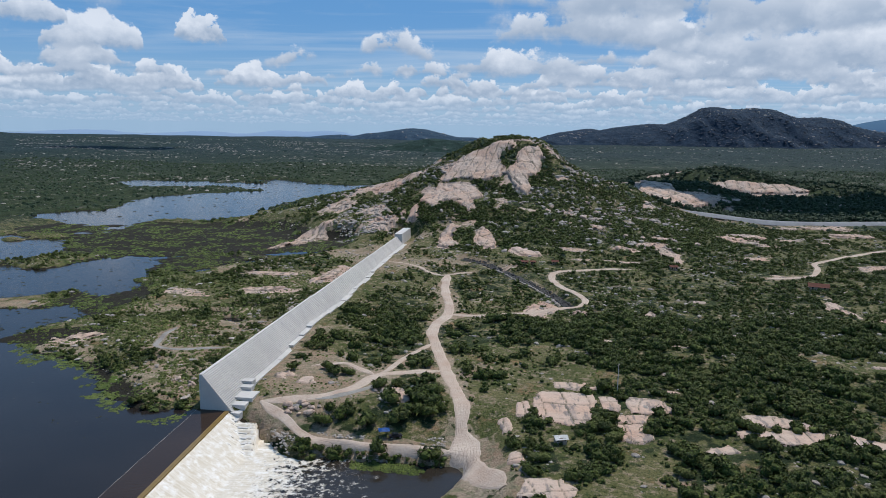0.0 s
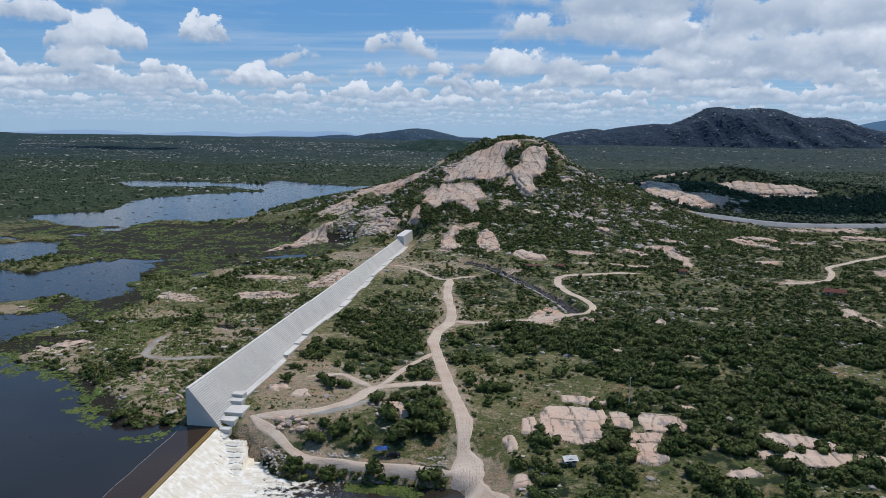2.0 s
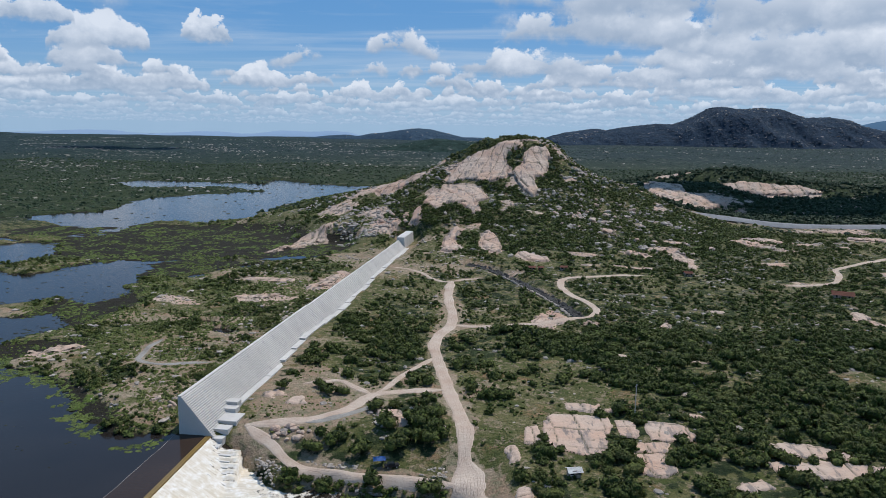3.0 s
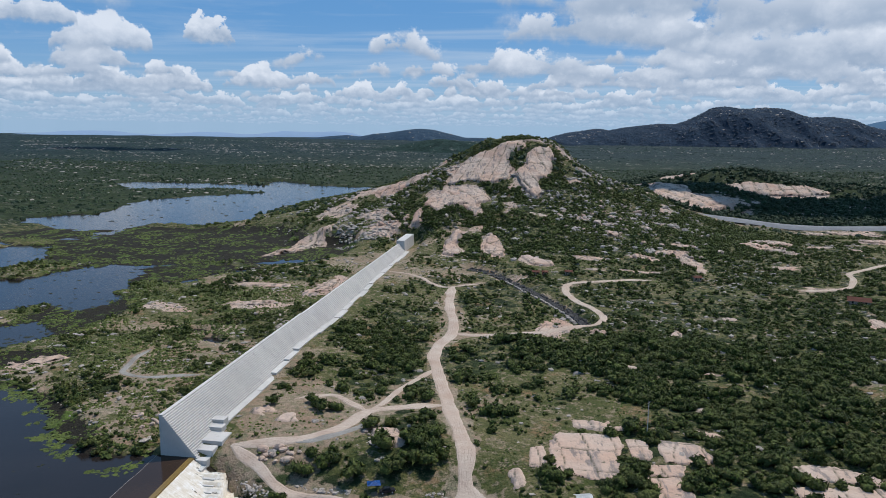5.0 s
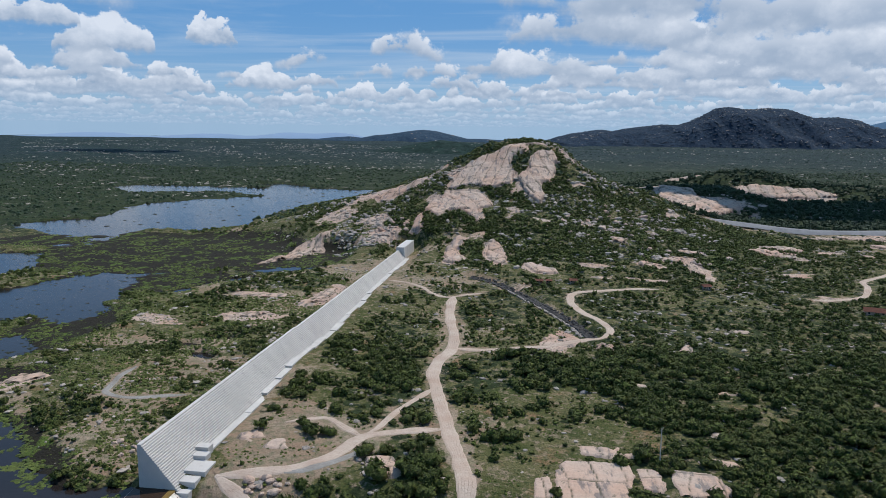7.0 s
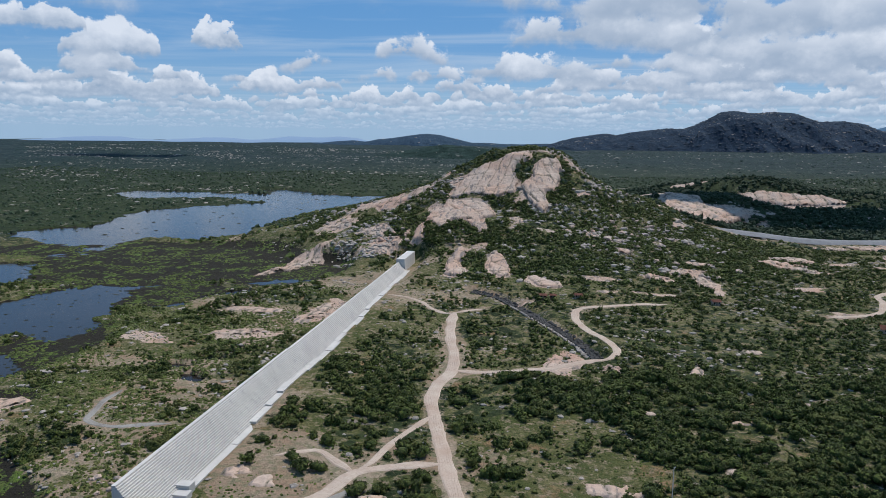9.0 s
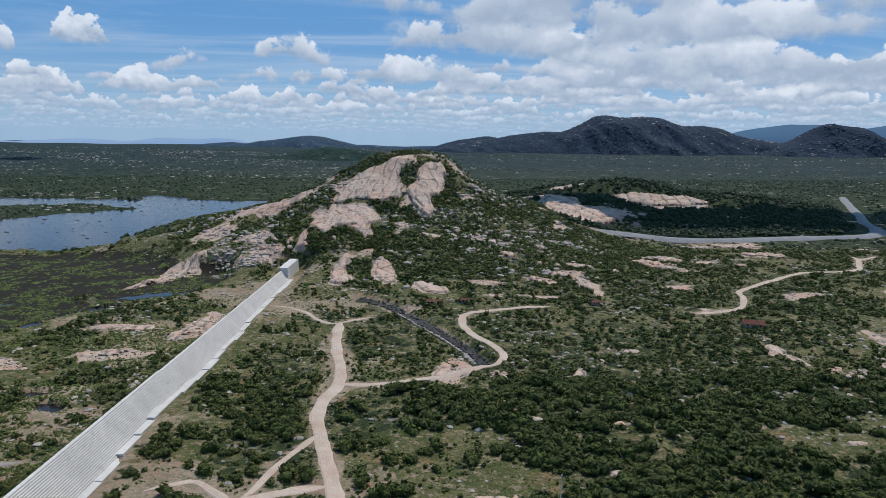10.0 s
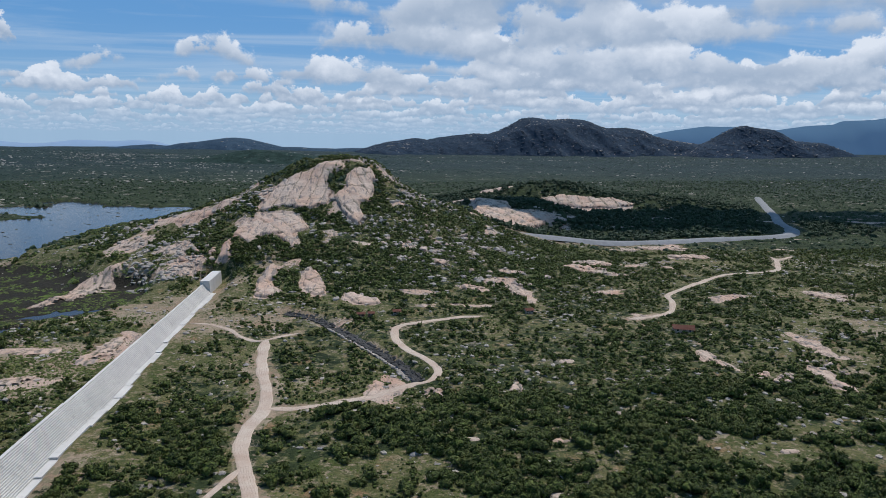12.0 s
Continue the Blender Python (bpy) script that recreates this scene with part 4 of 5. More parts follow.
def build_fall():
    xs, ys = np.arange(-83.6, -8, 0.6), np.arange(20, 206, 0.6)
    X, Y = np.meshgrid(xs, ys)
    d = X + 83.6
    fall = np.interp(d, (0, 1.2, 11.0, 14, 90), (-0.1, -0.9, -7.2, POOL + 0.1, POOL))
    # the flight of steps against the wall's end
    q = np.clip((201.5 - Y) / 2.0, 0, 6.9)
    stair = (X < -73.8 + 0.45 * q) & (Y < 202) & (Y > 187.5)
    fall = np.where(stair, np.maximum(fall, -2.3 - 0.75 * np.floor(q)), fall)
    riser = stair & (q % 1 < 0.32) & (X > -82 + 0.55 * q)
    near = np.interp(d, (0, 1, 12, 16, 22, 30, 46, 70), (1.0, 1.0, 0.92, 0.72, 0.57, 0.46, 0.33, 0.1)) * smooth(207, 200, Y + 0.16 * d)
    near = np.where(riser, 0.50, near)
    edge = smooth(20, 26, Y)
    Z = fall + near * fbm(X, Y, 2.4, 4, 71, 0.6) * np.interp(d, (8, 13), (0.08, 0.2))
    i = np.arange(X.size).reshape(X.shape)
    faces = np.stack([i[:-1, :-1], i[:-1, 1:], i[1:, 1:], i[1:, :-1]], -1).reshape(-1, 4)
    me = fast_mesh("white_water", np.stack([X, Y, Z], -1).reshape(-1, 3), faces, FOAM, True)
    a = me.attributes.new("froth", "FLOAT", "POINT")
    a.data.foreach_set("value", np.asarray(near * edge, np.float32).ravel())
    return tagged(new("white_water", me), "foaming white water below the spillway", "water", kind="structure")


build_fall()


# ---- plants ----
ICO = bmesh.new()
bmesh.ops.create_icosphere(ICO, subdivisions=1, radius=1)
ICO_V = np.array([v.co[:] for v in ICO.verts])
ICO_F = np.array([[v.index for v in f.verts] for f in ICO.faces])
ICO.free()
DOME_F = ICO_F[ICO_V[ICO_F].mean(1)[:, 2] > -0.5]


def crown_proto(rng, lumps, leaves, size, flat=0.62):
    """A crown of about 1 m radius: a few broken clumps wrapped in many small leaf sprays."""
    V, F, n = [], [], 0
    centres = []
    for k in range(lumps):
        a, d = rng.uniform(0, 6.283), math.sqrt(rng.uniform(0, 1)) * 0.60 if lumps > 1 else 0
        c = np.array([d * math.cos(a), d * math.sin(a), flat * (0.85 - 0.55 * d) + rng.uniform(-0.14, 0.14)])
        r = rng.uniform(0.30, 0.54) if lumps > 1 else 0.80
        centres.append((c, r))
        v = ICO_V * r * (1 + rng.uniform(-0.30, 0.16, (len(ICO_V), 1))) * (1, 1, 0.8) + c
        V.append(v), F.append(DOME_F + n)
        n += len(v)
    for k in range(leaves):
        c, r = centres[rng.integers(len(centres))]
        d = rng.normal(size=3)
        d[2] = abs(d[2]) - 0.15
        d /= np.linalg.norm(d)
        o = c + d * r * rng.uniform(0.86, 1.20) * (1, 1, 0.85)
        s, t = np.cross(d, rng.normal(size=3)), rng.normal(size=3) * 0.5
        s /= np.linalg.norm(s)
        t = np.cross(d, s) + t
        h = size * rng.uniform(0.6, 1.5)
        V.append(np.array([o - s * h * 0.6 - t * h * 0.4, o + s * h * 0.6 - t * h * 0.4, o + t * h * 0.7 + d * h * rng.uniform(0.1, 0.6)]))
        F.append(np.array([[0, 1, 2]]) + n)
        n += 3
    return np.concatenate(V), np.concatenate(F)


RNG = np.random.default_rng(4)


def dot_proto(rng):
    """A small uneven tuft, for plants far off: a ring and a top."""
    a = np.arange(6) * math.pi / 3 + rng.uniform(-0.35, 0.35, 6)
    r = rng.uniform(0.75, 1.15, 6)
    low = np.stack([r * np.cos(a), r * np.sin(a), np.full(6, -0.1)], -1)
    mid = np.stack([0.72 * np.roll(r, 2) * np.cos(a + 0.5), 0.72 * np.roll(r, 2) * np.sin(a + 0.5), rng.uniform(0.55, 0.85, 6)], -1)[::2]
    v = np.concatenate([low, mid, [[rng.uniform(-0.2, 0.2), rng.uniform(-0.2, 0.2), 1.05]]])
    f = [(6, 7, 9), (7, 8, 9), (8, 6, 9)]
    for k in range(3):
        f += [(2 * k, 2 * k + 1, 6 + k), (2 * k + 1, 6 + (k + 1) % 3, 6 + k), (2 * k + 1, (2 * k + 2) % 6, 6 + (k + 1) % 3)]
    return v, np.array(f)


DOT = [dot_proto(RNG) for _ in range(8)]
NEAR = [crown_proto(RNG, 5, 135, 0.18) for _ in range(7)]
MID = [crown_proto(RNG, 2, 24, 0.29) for _ in range(7)]
FAR = [crown_proto(RNG, 1, 9, 0.40) for _ in range(6)]
TINY = [crown_proto(RNG, 1, 2, 0.42) for _ in range(8)]


def scatter_mesh(name, protos, P, size, tall, mat, label, category):
    """Joins copies of the protos, one at each place."""
    V, F, n = [], [], 0
    turn = RNG.uniform(0, 6.283, len(P))
    which = RNG.integers(0, len(protos), len(P))
    for k, (pv, pf) in enumerate(protos):
        j = np.where(which == k)[0]
        if not len(j):
            continue
        c, s = np.cos(turn[j])[:, None], np.sin(turn[j])[:, None]
        x = (pv[None, :, 0] * c - pv[None, :, 1] * s) * size[j, None] + P[j, 0:1]
        y = (pv[None, :, 0] * s + pv[None, :, 1] * c) * size[j, None] + P[j, 1:2]
        z = pv[None, :, 2] * (size * tall)[j, None] + P[j, 2:3]
        V.append(np.stack([x, y, z], -1).reshape(-1, 3))
        F.append((pf[None] + (np.arange(len(j)) * len(pv))[:, None, None]).reshape(-1, 3) + n)
        n += len(j) * len(pv)
    if not V:
        return None
    return tagged(new(name, fast_mesh(name, np.concatenate(V), np.concatenate(F), mat, mat not in (BOULDER, BASALT) and protos is NEAR)), label, category, kind="stuff")


def sow(count, x0, x1, y0, y1):
    x, y = RNG.uniform(x0, x1, count), RNG.uniform(y0, y1, count)
    return x, y


def in_view(x, y, margin=30):
    """The wedge of land that the flight looks over."""
    return (x > -0.72 * y - margin) & (x < 0.98 * y + margin)


def keep_plants(x, y, gap=3.4, bias=0.0):
    z = height(x, y)
    m = in_mass(x, y) + bias
    rock = rock_field(x, y, z)
    ok = RNG.uniform(0, 1, len(x)) < np.clip((m - 0.34) * 2.0, 0, 0.92) * np.clip(smooth(-0.70, 0.0, fbm(x, y, 13, 2, 47) + 0.5 * bias) + 0.15 * smooth(0.95, 1.0, m), 0, 1)
    ok &= (rock < 0.40) & (road_gap(x, y) > gap) & (z > 0.15) & (water_field(x, y) < -0.08)
    axis = DAM_A.x + (y - DAM_A.y) * (DAM_B.x - DAM_A.x) / (DAM_B.y - DAM_A.y)
    ok &= ~((x > axis - 2.5) & (x < axis + 15) & (y > 196) & (y < 562))
    ok &= ~((x < -8) & (z < POOL + 1))
    for e in OUTCROPS:
        ok &= blob(x, y, *e[:5]) < 0.10
    for e in SLABS:
        ok &= blob(x, y, *e[:5]) < RNG.uniform(-0.22, 0.02, len(x))
    for pts in SLAB_EDGES:
        ok &= inside(pts, x, y) < RNG.uniform(-1.6, 0.2, len(x))
    marsh = np.full(len(x), -9.0)
    for e in MARSH:
        marsh = np.maximum(marsh, blob(x, y, *e))
    ok &= marsh < RNG.uniform(-0.05, 0.3, len(x))
    return ok, z


def beside(points, count, lo, hi):
    p = spline(points, 1.0)
    k = RNG.integers(0, len(p) - 1, count)
    t = p[k + 1] - p[k]
    t /= np.linalg.norm(t, axis=1, keepdims=True)
    off = RNG.uniform(lo, hi, count)
    return p[k, 0] + t[:, 1] * -off, p[k, 1] + t[:, 0] * off


def plants():
    x, y = sow(13500, -230, 330, 140, 330)
    ok, z = keep_plants(x, y)
    ok &= in_view(x, y)
    x, y, z = x[ok], y[ok], z[ok]
    size = (1.0 + 2.6 * RNG.uniform(0, 1, len(x)) ** 1.4) * (0.7 + 0.5 * in_mass(x, y)) * np.where(x < -94, 0.6, np.where(x < -45, 0.85, 1))
    return np.stack([x, y, z], -1), size


P, S = plants()
# the nearest and largest stand as trees of their own
order = np.argsort(-(S - 0.004 * np.abs(P[:, 1] - 220)))
lone, rest = order[:230], order[230:]
big, small = rest[S[rest] > 1.7], rest[S[rest] <= 1.7]
scatter_mesh("scrub", NEAR, P[big] - (0, 0, 0.15), S[big], RNG.uniform(0.8, 1.15, len(big)), LEAF, "dense dark green thorn scrub on dry ground", "scrub")
scatter_mesh("scrub", MID, P[small] - (0, 0, 0.15), S[small], RNG.uniform(0.8, 1.15, len(small)), LEAF, "smaller thorn bushes on dry ground", "scrub")


def tree_protos():
    out = []
    for k in range(6):
        tree = new("tree")
        tagged(tree, "low spreading thorn tree with dark green crown", "tree", "trees on the scrubland")
        bm = bmesh.new()

        def limb(a, b, ra, rb):
            d = Vector(b) - Vector(a)
            m = Matrix.Translation((Vector(a) + Vector(b)) / 2) @ d.to_track_quat("Z", "Y").to_matrix().to_4x4()
            bmesh.ops.create_cone(bm, cap_ends=True, segments=6, radius1=ra, radius2=rb, depth=d.length, matrix=m)

        limb((0, 0, -0.25), (0.03, 0.02, 0.34), 0.075, 0.05)
        for j in range(4):
            a = j * 1.57 + RNG.uniform(-0.5, 0.5)
            limb((0.03, 0.02, 0.26), (0.42 * math.cos(a), 0.42 * math.sin(a), 0.62), 0.035, 0.012)
        part("trunk", bm, BARK, tree)
        v, f = NEAR[k]
        crown = new("crown", fast_mesh("crown", v + (0, 0, 0.12), f, LEAF, True))
        crown.parent = tree
        out.append(tree)
    return out


TREES = tree_protos()
for n, k in enumerate(lone):
    m = pose(*(P[k] - (0, 0, 0.1)), 0, 0, RNG.uniform(0, 360))
    s = float(S[k])
    if n < len(TREES):
        t = TREES[n]
        t.matrix_basis = m
    else:
        t = copy_thing(TREES[n % len(TREES)], m)
    t.scale = (s, s, s * RNG.uniform(0.8, 1.05))

# knee-high bushes between them
x, y = sow(22000, -230, 330, 140, 360)
ok, z = keep_plants(x, y, 0.3, 0.28)
ok &= in_view(x, y)
scatter_mesh("low_scrub", FAR, np.stack([x, y, z - 0.1], -1)[ok], RNG.uniform(0.3, 1.0, ok.sum()), RNG.uniform(0.7, 1.1, ok.sum()), LEAF, "knee-high bushes and weeds on sandy ground", "scrub")
for tx, ty, s in ((-48, 191.5, 2.6), (-34, 191.5, 2.8), (-19, 190, 3.6), (-74, 238, 2.6), (-62, 241, 2.6), (-58, 236, 2.8), (-53, 238, 2.3), (-61, 258, 1.6), (-40, 202, 3.4), (-47, 205, 3.0), (-53, 203, 2.6), (-26, 208, 3.4),
                  (-34, 214, 3.6), (-22, 222, 3.4), (-30, 205, 3.2), (-20, 212, 3.4), (-41, 226, 2.8), (-26, 230, 3.0), (-56, 192.5, 1.8), (-52, 192, 1.6), (-43, 191.5, 1.5)):
    t = copy_thing(TREES[int(abs(tx)) % len(TREES)], pose(tx, ty, float(height(tx, ty)) - 0.2, 0, 0, tx * 37))
    t.scale = (s * 1.3, s * 1.3, s * 1.2)
x, y = sow(24000, -330, 640, 330, 660)
ok, z = keep_plants(x, y, 0.6, 0.25)
ok &= in_view(x, y)
scatter_mesh("low_scrub", TINY, np.stack([x, y, z - 0.1], -1)[ok], RNG.uniform(0.5, 1.3, ok.sum()), RNG.uniform(0.7, 1.1, ok.sum()), LEAF, "low bushes on the plain and hillside", "scrub")
x, y = sow(21000, -330, 640, 330, 660)
ok, z = keep_plants(x, y)
ok &= in_view(x, y)
scatter_mesh("scrub", MID, np.stack([x, y, z - 0.2], -1)[ok], RNG.uniform(1.2, 3.0, ok.sum()), RNG.uniform(0.8, 1.1, ok.sum()), LEAF, "thorn scrub on the plain and lower hillside", "scrub")
x, y = sow(20000, -230, 260, 480, 850)
ok, z = keep_plants(x, y, 0.6, 0.1)
ok &= z > 6
scatter_mesh("hill_scrub", TINY, np.stack([x, y, z - 0.2], -1)[ok], RNG.uniform(0.7, 2.0, ok.sum()), RNG.uniform(0.8, 1.2, ok.sum()), LEAF, "bushes clinging to the rocky hillside", "scrub")
x, y = sow(7500, -200, 200, 470, 800)
ok, z = keep_plants(x, y, 1.0, 0.1)
ok &= z > 7
scatter_mesh("hill_scrub", MID, np.stack([x, y, z - 0.3], -1)[ok], RNG.uniform(1.4, 3.2, ok.sum()), RNG.uniform(0.8, 1.1, ok.sum()), LEAF, "larger thorn bushes on the hillside", "scrub")
x, y = sow(44000, -1150, 1500, 660, 1650)
ok, z = keep_plants(x, y, 2.0, 0.1)
ok &= in_view(x, y, 60)
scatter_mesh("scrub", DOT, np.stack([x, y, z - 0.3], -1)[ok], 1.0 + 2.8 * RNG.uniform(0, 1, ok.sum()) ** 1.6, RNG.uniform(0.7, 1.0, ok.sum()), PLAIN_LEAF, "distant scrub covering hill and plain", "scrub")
x, y = sow(30000, -2600, 3200, 1650, 3500)
ok = in_view(x, y, 60) & (fbm(x, y, 300, 4, 81) > -0.35) & (height(x, y) < 78)
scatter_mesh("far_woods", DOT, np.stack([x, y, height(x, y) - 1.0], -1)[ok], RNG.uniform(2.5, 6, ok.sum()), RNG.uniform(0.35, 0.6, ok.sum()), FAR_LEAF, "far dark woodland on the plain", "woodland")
x, y = sow(26000, -1250, 2900, 2350, 4260)
z = far_height(x, y)
ok = in_view(x, y, 60) & (z > height(x, y) + 4) & (y > 3000) & (y < 3950)
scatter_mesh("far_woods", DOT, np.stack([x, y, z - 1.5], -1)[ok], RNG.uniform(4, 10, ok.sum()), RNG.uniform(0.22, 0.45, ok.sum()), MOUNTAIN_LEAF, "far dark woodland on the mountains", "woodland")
# trees round the quarry and on the low granite backs
x, y = sow(5200, 130, 620, 740, 1260)
ok, z = keep_plants(x, y, 3.0, 0.3)
scatter_mesh("scrub", FAR, np.stack([x, y, z - 0.3], -1)[ok], RNG.uniform(1.8, 4.4, ok.sum()), RNG.uniform(0.8, 1.2, ok.sum()), PLAIN_LEAF, "dark trees round the old quarry", "scrub")
for line in ([(180, 720), (215, 770), (250, 830), (300, 850), (360, 855), (430, 850)], [(205, 900), (235, 930), (262, 960), (300, 1000)], [(150, 700), (240, 716), (330, 730)]):
    x, y = beside(line, 110, -9, 9)
    scatter_mesh("scrub", FAR, np.stack([x, y, height(x, y) - 0.3], -1), RNG.uniform(1.8, 4.2, 110), RNG.uniform(0.9, 1.3, 110), PLAIN_LEAF, "row of dark trees below the quarry", "scrub")
# tufts of grass and herbs on the open ground
x, y = sow(26000, -215, 90, 196, 480)
z = height(x, y)
ok = (in_mass(x, y) < 0.75) & (road_gap(x, y) > 0.2) & (z > 0.2) & in_view(x, y) & (fbm(x, y, 11, 4, 85, 0.65) > -0.05)
axis = DAM_A.x + (y - DAM_A.y) * (DAM_B.x - DAM_A.x) / (DAM_B.y - DAM_A.y)
ok &= ~((x > axis - 1.5) & (x < axis + 13))
scatter_mesh("grass_tufts", DOT, np.stack([x, y, z - 0.05], -1)[ok], RNG.uniform(0.2, 0.6, ok.sum()), RNG.uniform(0.5, 0.9, ok.sum()), SHORE_LEAF, "tufts of grass and herbs on sandy ground", "grass")
x, y = sow(24000, -240, -96, 205, 470)
z = height(x, y)
ok = (road_gap(x, y) > 0.4) & (z > 0.25) & (water_field(x, y) < -0.1) & in_view(x, y) & (rock_field(x, y, z) < 0.4) & (fbm(x, y, 17, 4, 89, 0.6) > -0.12)
scatter_mesh("grass_tufts", DOT, np.stack([x, y, z - 0.05], -1)[ok], RNG.uniform(0.3, 1.1, ok.sum()), RNG.uniform(0.4, 0.8, ok.sum()), GRASS, "low green herbs and grass by the reservoir", "grass")


# ---- boulders ----
def boulder_protos():
    out = []
    for k in range(6):
        v = ICO_V * (1 + RNG.uniform(-0.28, 0.28, (len(ICO_V), 1))) * (1.25, 0.95, 0.75)
        out.append((v, ICO_F))
    return out


STONES = boulder_protos()
x, y = sow(15000, -260, 330, 460, 900)
z = height(x, y)
keep = (RNG.uniform(0, 1, len(x)) < smooth(7, 20, z) * smooth(-0.5, 0.5, fbm(x, y, 40, 3, 91))) & (road_gap(x, y) > 2)
scatter_mesh("boulders", STONES, np.stack([x, y, z + 0.1], -1)[keep], 0.5 + 2.2 * RNG.uniform(0, 1, keep.sum()) ** 3, RNG.uniform(0.7, 1.1, keep.sum()), BOULDER, "pale granite boulders strewn over the hillside", "boulders")
x, y = sow(34000, -330, 520, 150, 620)
z = height(x, y)
keep = (RNG.uniform(0, 1, len(x)) < 0.10 + smooth(0.1, 0.9, fbm(x, y, 30, 3, 93))) & (road_gap(x, y) > 1) & (z > 0.6) & in_view(x, y)
scatter_mesh("stones", STONES, np.stack([x, y, z], -1)[keep], 0.22 + 1.3 * RNG.uniform(0, 1, keep.sum()) ** 3, RNG.uniform(0.6, 1.0, keep.sum()), BOULDER, "pale stones lying among the scrub", "stones")
x, y = sow(14000, -1000, 2800, 2500, 4240)
z = far_height(x, y)
keep = (z > height(x, y) + 6) & (RNG.uniform(0, 1, len(x)) < 0.05 + 0.8 * smooth(0.25, 0.9, fbm(x, y, 110, 4, 95)))
scatter_mesh("mountain_rocks", STONES, np.stack([x, y, z], -1)[keep], 2.0 + 6 * RNG.uniform(0, 1, keep.sum()) ** 3, RNG.uniform(0.5, 0.9, keep.sum()), BOULDER, "bare pale rocks on the far mountains", "rocks")
x, y = sow(24000, -2200, 2600, 620, 3300)
z = height(x, y)
keep = (RNG.uniform(0, 1, len(x)) < smooth(0.15, 1.0, fbm(x * 0.6, y, 70, 4, 96))) & in_view(x, y) & (water_field(x, y) < -0.3)
scatter_mesh("far_rocks", STONES, np.stack([x, y, z], -1)[keep], (0.8 + 3.2 * RNG.uniform(0, 1, keep.sum()) ** 3) * (0.6 + y[keep] / 3600), RNG.uniform(0.3, 0.6, keep.sum()), BOULDER, "pale rocks scattered over the far plain", "rocks")
x, y = sow(16000, -2200, -150, 900, 3300)
z = height(x, y)
keep = (RNG.uniform(0, 1, len(x)) < smooth(0.0, 0.9, fbm(x * 0.5, y, 90, 4, 92))) & in_view(x, y) & (water_field(x, y) < -0.3)
scatter_mesh("far_rocks", STONES, np.stack([x, y, z], -1)[keep], 1.0 + 3.4 * RNG.uniform(0, 1, keep.sum()) ** 2.5, RNG.uniform(0.3, 0.6, keep.sum()), BOULDER, "pale rocks scattered over the plain beyond the reservoir", "rocks")
# broken stone on the bank of the pool
x, y = sow(2200, -72, -4, 184, 200)
z = height(x, y)
keep = (road_gap(x, y) > 0.3) & (z < -2.8) & (z > POOL - 0.7) & (fbm(x, y, 7, 2, 88) > -0.15)
scatter_mesh("bank_stones", STONES, np.stack([x, y, z], -1)[keep], 0.15 + 0.5 * RNG.uniform(0, 1, keep.sum()) ** 2, RNG.uniform(0.7, 1.0, keep.sum()), BOULDER, "grey broken stone on the pool's bank", "stones")
# dark broken rock along the creek
x, y = beside(CREEK, 1000, -0.6, 3.4)
scatter_mesh("creek_rocks", STONES, np.stack([x, y, height(x, y) + 0.2], -1), RNG.uniform(0.3, 1.15, len(x)), RNG.uniform(0.8, 1.3, len(x)), BASALT, "dark broken rock heaped along the creek", "rocks")
x, y = beside(CREEK[2:], 330, -6.5, -2.0)
scatter_mesh("creek_rocks", STONES, np.stack([x, y, height(x, y) + 0.4], -1), RNG.uniform(0.35, 0.95, len(x)), RNG.uniform(0.8, 1.2, len(x)), BOULDER, "pale broken rock heaped along the creek", "rocks")
# weeds floating on the lake and low marsh plants
x, y = sow(16000, -440, -180, 275, 560)
w = water_field(x, y)
keep = (w > -0.2) & (RNG.uniform(0, 1, len(x)) < 0.05 + 0.9 * smooth(0.9, -0.1, w) * smooth(-0.2, 0.5, fbm(x, y, 20, 3, 97))) & in_view(x, y)
scatter_mesh("floating_weeds", DOT, np.stack([x, y, np.full(len(x), -0.02)], -1)[keep], RNG.uniform(0.3, 1.5, keep.sum()), RNG.uniform(0.05, 0.12, keep.sum()), WEED, "weeds floating on the reservoir", "weeds")
x, y = sow(9000, -660, -200, 560, 1260)
w = water_field(x, y)
keep = (w > -0.1) & (RNG.uniform(0, 1, len(x)) < 0.04 + 0.8 * smooth(1.0, 0.0, w) * smooth(0.0, 0.6, fbm(x, y, 34, 3, 94))) & in_view(x, y)
scatter_mesh("floating_weeds", DOT, np.stack([x, y, np.full(len(x), -0.02)], -1)[keep], RNG.uniform(0.8, 3.2, keep.sum()), RNG.uniform(0.08, 0.2, keep.sum()), WEED, "weeds and reeds along the far arm of the reservoir", "weeds")
x, y = sow(900, -330, -112, 120, 262)
keep = (water_field(x, y) > 0.3) & in_view(x, y) & (fbm(x, y, 26, 3, 99) > 0.0)
scatter_mesh("floating_weeds", DOT, np.stack([x, y, np.full(len(x), -0.03)], -1)[keep], RNG.uniform(0.2, 0.8, keep.sum()), RNG.uniform(0.06, 0.12, keep.sum()), WEED, "dark weeds adrift on the reservoir", "weeds")
x, y = sow(46000, -400, -100, 190, 680)
marsh = np.full(len(x), -9.0)
for e in MARSH:
    marsh = np.maximum(marsh, blob(x, y, *e))
keep = (marsh > -0.1) & (water_field(x, y) < 0.05) & in_view(x, y) & (fbm(x, y, 14, 4, 98, 0.7) > 0.22)
scatter_mesh("marsh_plants", DOT, np.stack([x, y, np.maximum(height(x, y), 0) - 0.05], -1)[keep], RNG.uniform(0.3, 1.4, keep.sum()), RNG.uniform(0.15, 0.5, keep.sum()), SHORE_LEAF, "low bright green marsh plants", "marsh plants")


